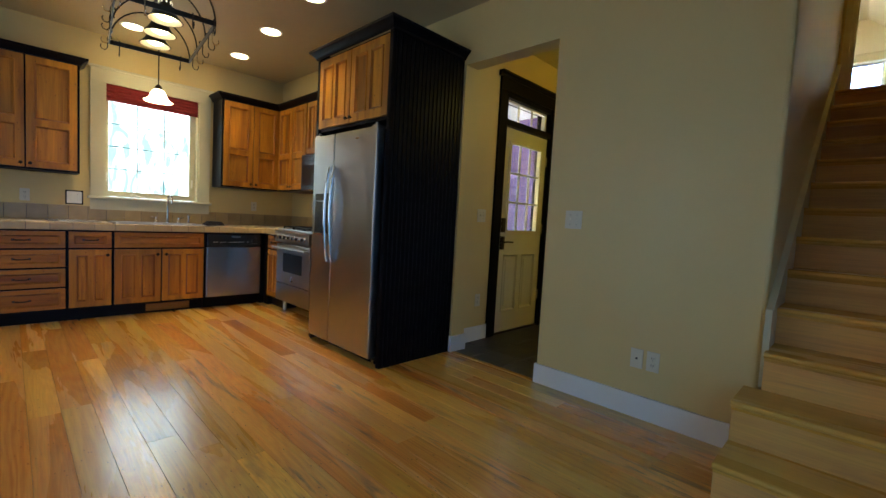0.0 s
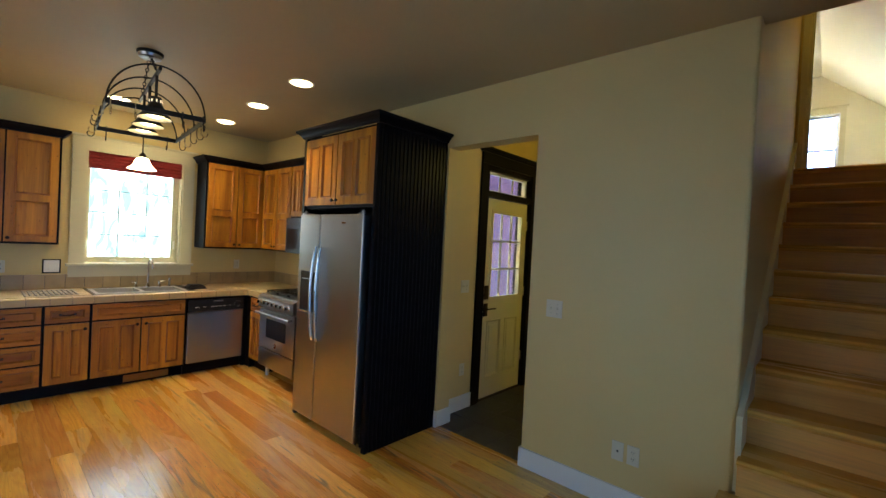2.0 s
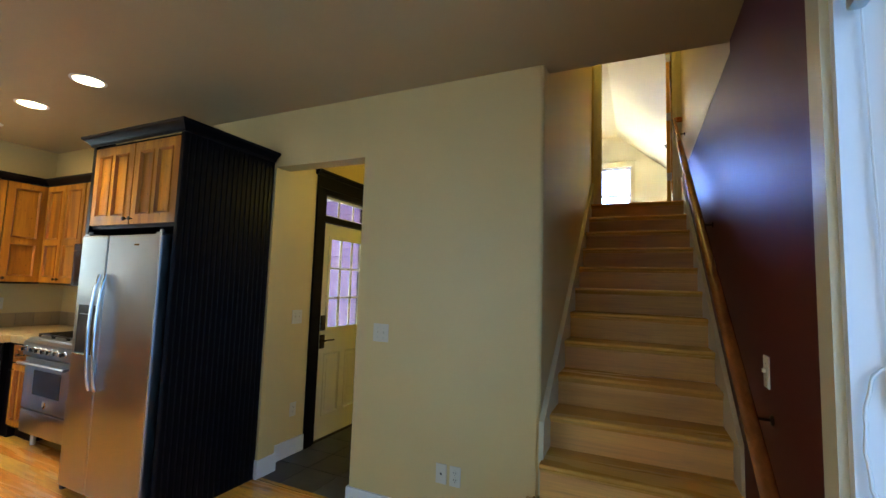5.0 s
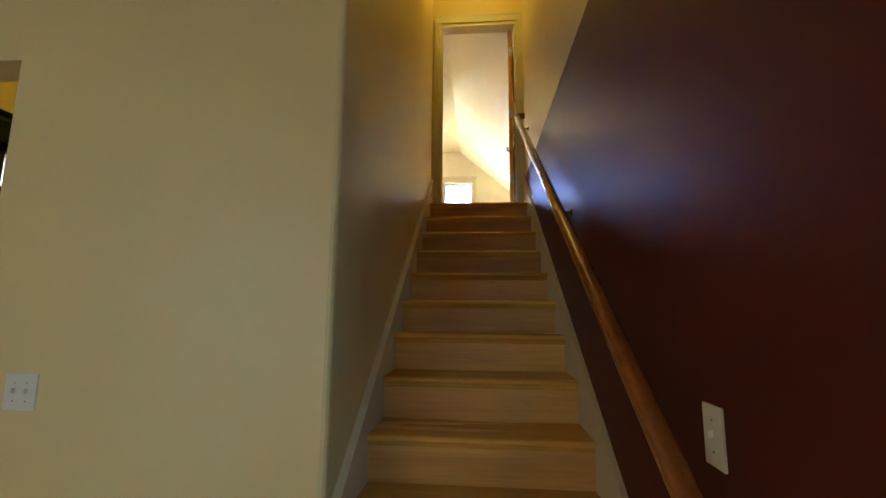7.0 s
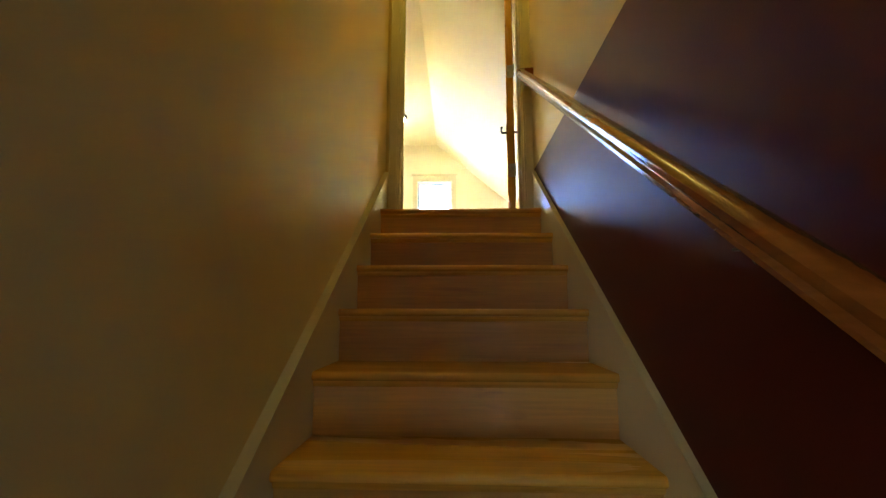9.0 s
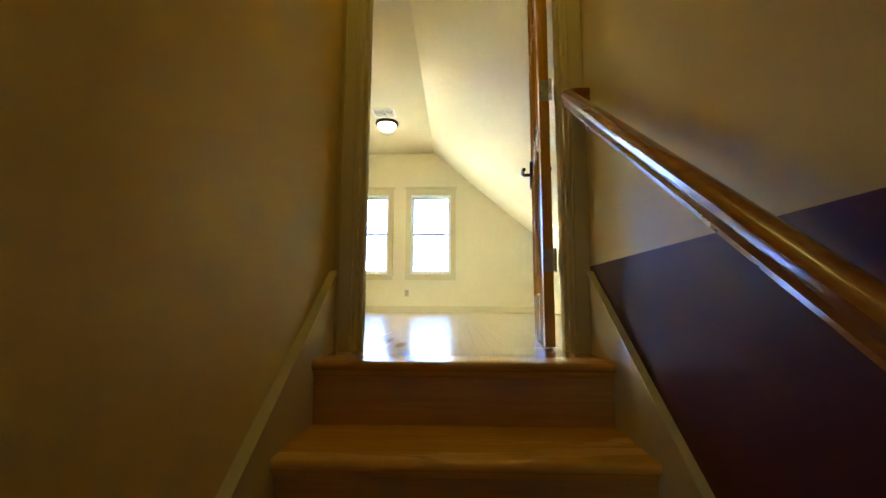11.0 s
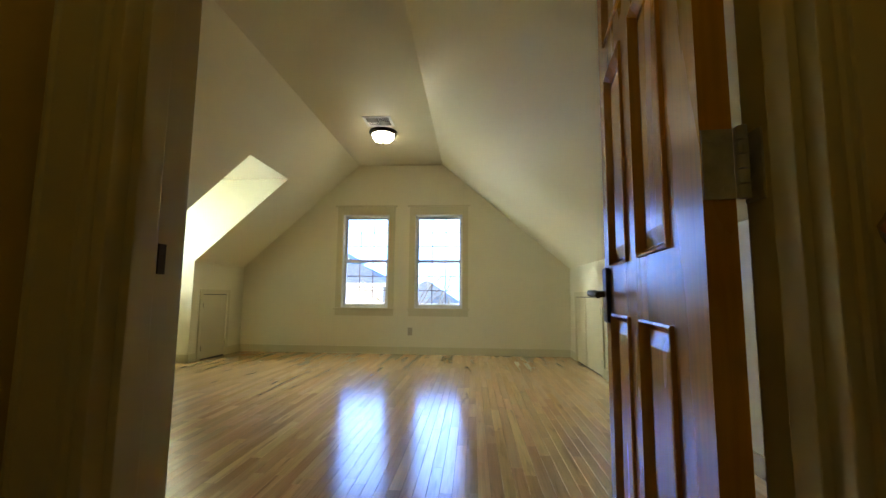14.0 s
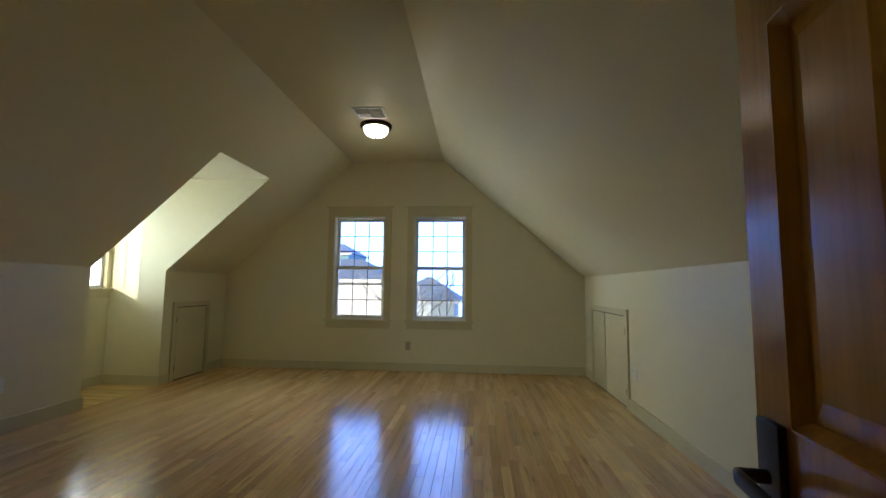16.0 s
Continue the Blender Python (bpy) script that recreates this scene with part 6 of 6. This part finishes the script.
def gable_window(x0, x1, name):
    z0, z1 = 3.105, 4.515
    w = 0.085
    zm = (z0 + z1) / 2
    c = thing(name, ((x0 + x1) / 2, YF, z0), "white double-hung window with a fine grid, in tan trim", "window", kind="structure")
    y = YF
    part("side_trim", boxes((x0 - w, x0, y - 0.018, y, z0, z1)), M["tan"], c)
    part("side_trim", boxes((x1, x1 + w, y - 0.018, y, z0, z1)), M["tan"], c)
    part("head_trim", boxes((x0 - w, x1 + w, y - 0.021, y, z1, z1 + 0.12)), M["tan"], c)
    part("head_cap", boxes((x0 - w - 0.03, x1 + w + 0.03, y - 0.045, y, z1 + 0.12, z1 + 0.14), bevel=0.004), M["tan"], c)
    part("sill", boxes((x0 - w - 0.02, x1 + w + 0.02, y - 0.05, y + 0.05, z0 - 0.025, z0), bevel=0.005), M["tan"], c)
    part("apron", boxes((x0 - w, x1 + w, y - 0.018, y, z0 - 0.115, z0 - 0.025)), M["tan"], c)
    part("jamb", wall_y(y + 0.001, y + 0.155, x0, x1, z0, z1, [(x0 + 0.012, x1 - 0.012, z0 + 0.012, z1 - 0.012)]), M["white"], c)
    for nm, a, b, yy in (("lower_sash", z0 + 0.012, zm + 0.02, y + 0.055), ("upper_sash", zm - 0.02, z1 - 0.012, y + 0.095)):
        s = part(nm, wall_y(yy, yy + 0.032, x0 + 0.012, x1 - 0.012, a, b, [(x0 + 0.052, x1 - 0.052, a + 0.045, b - 0.045)]), M["white"], c)
        part("pane", boxes((x0 + 0.052, x1 - 0.052, yy + 0.014, yy + 0.017, a + 0.04, b - 0.038)), M["glass"], s).visible_shadow = False
        gx0, gx1, gz0, gz1 = x0 + 0.052, x1 - 0.052, a + 0.04, b - 0.038
        for i in (1, 2):
            u = gx0 + (gx1 - gx0) * i / 3
            part("muntin", boxes((u - 0.006, u + 0.006, yy + 0.018, yy + 0.024, gz0, gz1)), M["steelgrey"], s)
            v = gz0 + (gz1 - gz0) * i / 3
            part("muntin", boxes((gx0, gx1, yy + 0.0245, yy + 0.0295, v - 0.006, v + 0.006)), M["steelgrey"], s)


gable_window(-1.50, -0.785, "window_gable_1")
gable_window(-0.39, 0.325, "window_gable_2")

c = thing("window_dormer", (DXW, 7.0, 3.5), "white dormer window with a tan sill", "window", kind="structure")
y0, y1, z0, z1 = DY0 + 0.05, DY1 - 0.05, 3.50, 4.60
part("frame", wall_x(DXW - 0.10, DXW - 0.05, y0, y1, z0, z1, [(y0 + 0.035, y1 - 0.035, z0 + 0.035, z1 - 0.035)]), M["white"], c)
part("pane", boxes((DXW - 0.08, DXW - 0.077, y0 + 0.035, y1 - 0.035, z0 + 0.035, z1 - 0.035)), M["glass"], c).visible_shadow = False
part("muntin", boxes((DXW - 0.075, DXW - 0.066, (y0 + y1) / 2 - 0.008, (y0 + y1) / 2 + 0.008, z0 + 0.035, z1 - 0.035)), M["white"], c)
part("sill", boxes((DXW - 0.05, DXW + 0.05, DY0 + 0.002, DY1 - 0.002, z0 - 0.025, z0), bevel=0.004), M["tan"], c)
part("apron", boxes((DXW, DXW + 0.016, DY0 + 0.01, DY1 - 0.01, z0 - 0.11, z0 - 0.025)), M["tan"], c)


def hatch(x, s, y0, y1, z1, leaves, label, hinge_y):
    c = thing("access_door", (x, (y0 + y1) / 2, UP), label, "door")

    def b(a, d):
        return (min(x + a * s, x + d * s), max(x + a * s, x + d * s))
    w = 0.06
    part("side_trim", boxes((*b(0.0, 0.018), y0 - w, y0, UP, z1)), M["tan"], c)
    part("side_trim", boxes((*b(0.0, 0.018), y1, y1 + w, UP, z1)), M["tan"], c)
    part("head_trim", boxes((*b(0.0, 0.018), y0 - w, y1 + w, z1, z1 + w)), M["tan"], c)
    for a, d in leaves:
        part("leaf", boxes((*b(0.001, 0.012), a + 0.014, d - 0.012, UP + 0.015, z1 - 0.010), bevel=0.002), M["tan"], c)
    # dark sheet behind the leaves draws the shade in the gaps between them
    part("gap_shade", boxes((*b(0.0, 0.0008), y0, y1, UP, z1)), M["hole"], c)
    for z in (UP + 0.15, z1 - 0.15):
        part("hinge", boxes((*b(0.009, 0.018), hinge_y - 0.008, hinge_y + 0.008, z - 0.035, z + 0.035), bevel=0.002), M["bronze"], c, "dark hinge")


hatch(KX1, -1, 7.13, 8.27, 3.30, [(7.13, 7.78), (7.78, 8.27)], "tan painted pair of low access doors in the knee wall", 7.13)
hatch(KX0, 1, 7.69, 8.24, 3.29, [(7.69, 8.24)], "small tan painted access door in the knee wall", 7.69)
plate(face_s(-0.445, YF, 2.766), 0.07, 0.115, "outlet", "tan outlet under the gable windows", "tanplate")
plate(Matrix.Translation((KX1, 6.93, 2.80)) @ FW, 0.07, 0.115, "outlet", "outlet on the knee wall beside the access doors", "plate_w")
plate(face_x(KX0, 5.76, 2.79), 0.07, 0.115, "outlet", "white outlet on the long knee wall", "plate_w")
plate(face_x(KX0, 5.86, 2.79), 0.07, 0.115, "jack", "white jack plate on the long knee wall", "plate_w")

l = thing("ceiling_light", (-0.62, 7.31, FZ), "lit frosted bowl ceiling light with a dark bronze rim", "lamp")
bm = bmesh.new()
lathe(bm, [(0.17, 0.0), (0.172, -0.018), (0.160, -0.035), (0.145, -0.042), (0.135, -0.038)], (-0.62, 7.31, FZ - 0.001), 36)
part("rim", bm, M["bronze"], l, "dark bronze rim", True)
bm = bmesh.new()
lathe(bm, [(0.134, -0.040), (0.128, -0.075), (0.105, -0.105), (0.07, -0.122), (0.0, -0.13)], (-0.62, 7.31, FZ), 36)
part("bowl", bm, M["glow_up"], l, "glowing frosted glass bowl", True)
bm = bmesh.new()
lathe(bm, [(0.008, -0.128), (0.012, -0.138), (0.006, -0.15), (0.0, -0.155)], (-0.62, 7.31, FZ), 12)
part("finial", bm, M["bronze"], l, "", True)
v = thing("ceiling_vent", (-0.6, 6.98, FZ), "white ceiling vent with slats in four fields", "vent")
vx0, vx1, vy0, vy1 = -0.765, -0.445, 6.84, 7.12
bm = wall_x(FZ - 0.008, FZ - 0.001, vx0, vx1, vy0, vy1, [(vx0 + 0.03, vx1 - 0.03, vy0 + 0.03, vy1 - 0.03)])
bm.transform(Matrix(((0, 1, 0, 0), (0, 0, 1, 0), (1, 0, 0, 0), (0, 0, 0, 1))))
part("frame", bm, M["white"], v)
part("backing", boxes((vx0 + 0.03, vx1 - 0.03, vy0 + 0.03, vy1 - 0.03, FZ - 0.0015, FZ - 0.0005)), M["hole"], v)
xm, ym = (vx0 + vx1) / 2, (vy0 + vy1) / 2
for qx in (0, 1):
    for qy in (0, 1):
        ax, bx = (vx0 + 0.032, xm - 0.003) if qx == 0 else (xm + 0.003, vx1 - 0.032)
        ay, by = (vy0 + 0.032, ym - 0.003) if qy == 0 else (ym + 0.003, vy1 - 0.032)
        for i in range(6):
            if qx == qy:
                u = ay + (by - ay) * (i + 0.5) / 6
                bm = boxes((ax, bx, -0.0008, 0.0008, -0.0055, 0.0055))
                bm.transform(Matrix.Translation((0, u, FZ - 0.009)) @ Matrix.Rotation(radians(40), 4, "X"))
            else:
                u = ax + (bx - ax) * (i + 0.5) / 6
                bm = boxes((-0.0008, 0.0008, ay, by, -0.0055, 0.0055))
                bm.transform(Matrix.Translation((u, 0, FZ - 0.009)) @ Matrix.Rotation(radians(40), 4, "Y"))
            part("slat", bm, M["white"], v)

# houses and a bare tree beyond the gable windows
def house(x, y, w, d, ze, zr, inset, label, wallmat, roofmat):
    """A house with a hipped roof; inset is how far the ridge stops short of the walls."""
    h = thing("house", (x, y, -3), label, "house")
    part("wall", boxes((x - w / 2, x + w / 2, y, y + d, -3, ze)), wallmat, h)
    bm = bmesh.new()
    q = 0.4
    low = [bm.verts.new(v) for v in ((x - w / 2 - q, y - q, ze), (x + w / 2 + q, y - q, ze), (x + w / 2 + q, y + d + q, ze), (x - w / 2 - q, y + d + q, ze))]
    top = [bm.verts.new(v) for v in ((x - w / 2 + inset, y + d / 2, zr), (x + w / 2 - inset, y + d / 2, zr))]
    for f in ((0, 1, 5, 4), (1, 2, 5), (2, 3, 4, 5), (3, 0, 4), (3, 2, 1, 0)):
        bm.faces.new([(low + top)[k] for k in f])
    part("roof", bm, roofmat, h)
    part("fascia", boxes((x - w / 2 - q, x + w / 2 + q, y - q - 0.03, y - q, ze - 0.18, ze + 0.02)), M["white"], h, "white eaves board")
    return h


shingle = mat("roof_shingle", (0.27, 0.34, 0.46), 0.8, bump=0.4, scale=10, var=0.2)
house(-8.7, 30, 6.6, 8, 4.0, 5.6, 2.6, "white house with a blue-grey hipped roof", mat("house_white", (0.75, 0.78, 0.8), 0.7), shingle)
house(-2.9, 30, 4.0, 7, 2.75, 4.3, 1.8, "low pale house with a blue-grey hipped roof", mat("house_pale", (0.6, 0.66, 0.7), 0.7), shingle)
house(-14.4, 45, 4.0, 7, 6.9, 8.2, 1.6, "tall teal house with a grey roof", mat("house_teal", (0.22, 0.45, 0.50), 0.7), shingle)


def bare_tree(x, y, z0, h, seed, label):
    rnd = random.Random(seed)
    t = thing("tree", (x, y, z0), label, "tree")
    bm = bmesh.new()
    bt = bmesh.new()

    def grow(b, p, d, r, l, n):
        pts = [p]
        for k in range(4):
            d = (d + Vector((rnd.uniform(-.18, .18), rnd.uniform(-.18, .18), rnd.uniform(-.05, .15)))).normalized()
            pts.append(pts[-1] + d * l / 4)
        tube(b, pts, r, 5)
        if n:
            for k in range(3):
                q = pts[rnd.choice((2, 3, 4))]
                nd = (d + Vector((rnd.uniform(-.9, .9), rnd.uniform(-.9, .9), rnd.uniform(-.1, .5)))).normalized()
                grow(bt, q, nd, r * 0.55, l * 0.62, n - 1)
    grow(bm, Vector((x, y, z0)), Vector((0, 0, 1)), 0.09, h, 4)
    bark = mat("pale_bark", (0.45, 0.40, 0.36), 0.8, var=0.15)
    part("trunk", bm, bark, t)
    part("branches", bt, bark, t)


bare_tree(-0.3, 21, -3, 3.9, 3, "bare thin-branched garden tree")
bare_tree(-3.6, 24, -3, 4.2, 5, "bare garden tree before a white house")


# floors: boards as pieces
def boards(prefix, parent, along, lo, hi, a0, a1, width, lengths, z, thick, material, seed, cut=lambda a, b, l, h: True, limit=300, near=lambda u, v: 0):
    rnd = random.Random(seed)
    meshes = {}
    pieces = []
    v = a0
    while v < a1 - 0.005:
        w = min(width, a1 - v)
        u = lo - rnd.uniform(0, max(lengths))
        while u < hi:
            L = rnd.choice(lengths)
            s, e = max(u, lo), min(u + L, hi)
            u += L
            if e - s > 0.03:
                pieces.append((s, e, v, w))
        v += width
    pieces.sort(key=lambda p: near((p[0] + p[1]) / 2, p[2]))
    rest = bmesh.new()
    for i, (s, e, v, w) in enumerate(pieces):
        L = round((e - s), 3)
        if i < limit:
            key = (L, round(w, 3))
            if key not in meshes:
                bm = bmesh.new()
                g = 0.0006
                c = 0.0005
                q = [(g, 0.0), (g, thick - c), (g + c, thick), (w - g - c, thick), (w - g, thick - c), (w - g, 0.0)]
                ra = [bm.verts.new((0.0005, a, b)) for a, b in q]
                rb = [bm.verts.new((L - 0.0005, a, b)) for a, b in q]
                for j in range(6):
                    bm.faces.new((ra[j], ra[(j + 1) % 6], rb[(j + 1) % 6], rb[j]))
                bm.faces.new(ra[::-1])
                bm.faces.new(rb)
                bmesh.ops.recalc_face_normals(bm, faces=bm.faces)
                me = bpy.data.meshes.new(prefix)
                bm.to_mesh(me)
                bm.free()
                me.materials.append(material)
                meshes[key] = me
            ob = new(prefix, meshes[key])
            if along == "x":
                ob.location = (s, v, z)
            else:
                ob.location = (v + w, s, z)
                ob.rotation_euler = (0, 0, math.pi / 2)
            ob.parent = parent
        else:
            if along == "x":
                box(rest, s + 0.0005, e - 0.0005, v + 0.0006, v + w - 0.0006, z, z + thick)
            else:
                box(rest, v + 0.0006, v + w - 0.0006, s + 0.0005, e - 0.0005, z, z + thick)
    if len(pieces) > limit:
        r = done(prefix + "_far", rest, M["maple_far"] if along == "y" else material)
        tagged(r, "varnished maple floor strips far from the door", "floor", kind="stuff")
    else:
        rest.free()


fl = thing("floor_kitchen", (0, 0, 0), "varnished wide knotty wood floor boards in varied honey tones", "floor", kind="structure")
boards("board", fl, "x", XW, XR, -5.6, -0.0, 0.127, (1.3, 1.9, 2.4, 3.0, 3.7), -0.02, 0.02, M["floor"], 7)
fl = thing("floor_attic", (0, 0, 0), "varnished maple strip floor", "floor", kind="structure")
boards("strip", fl, "y", DW1, YF, KX0, KX1, 0.0572, (0.35, 0.5, 0.7, 0.95, 1.2), UP - 0.02, 0.02, M["maple"], 9, near=lambda u, v: math.hypot(u - 5.0, (v + 0.4) * 1.0))
structure("floor_dormer", boxes(*[(DXW, KX0, DY0 + i * 0.0572 + 0.0005, min(DY0 + (i + 1) * 0.0572, DY1) - 0.0005, UP - 0.02, UP) for i in range(17)]), M["maple_x"], "maple strip floor in the dormer", "floor")
fl = thing("floor_hall_tiles", (0, 0, 0), "dark slate tile floor of the hall", "floor", kind="structure")
structure("floor_threshold", boxes((OX0, OX1, 0.0, 0.035, -0.02, 0.002)), M["floor"], "wood strip between the boards and the hall tiles", "floor")
for i in range(8):
    for j in range(9):
        x0, y0 = -2.232 + i * 0.305, 0.037 + j * 0.305
        if x0 > -0.2 or y0 > 2.5:
            continue
        x1 = min(x0 + 0.30, XS - 0.13)
        y1 = min(y0 + 0.30, 2.59)
        if y0 < 0.16:
            if x0 + 0.3 < OX0 or x0 > OX1:
                continue
        part("slate", boxes((max(x0, OX0) if y0 < 0.16 else x0, min(x1, OX1) if y0 < 0.16 else x1, y0, y1, -0.008, 0.0), bevel=0.0015), M["slate"], fl)
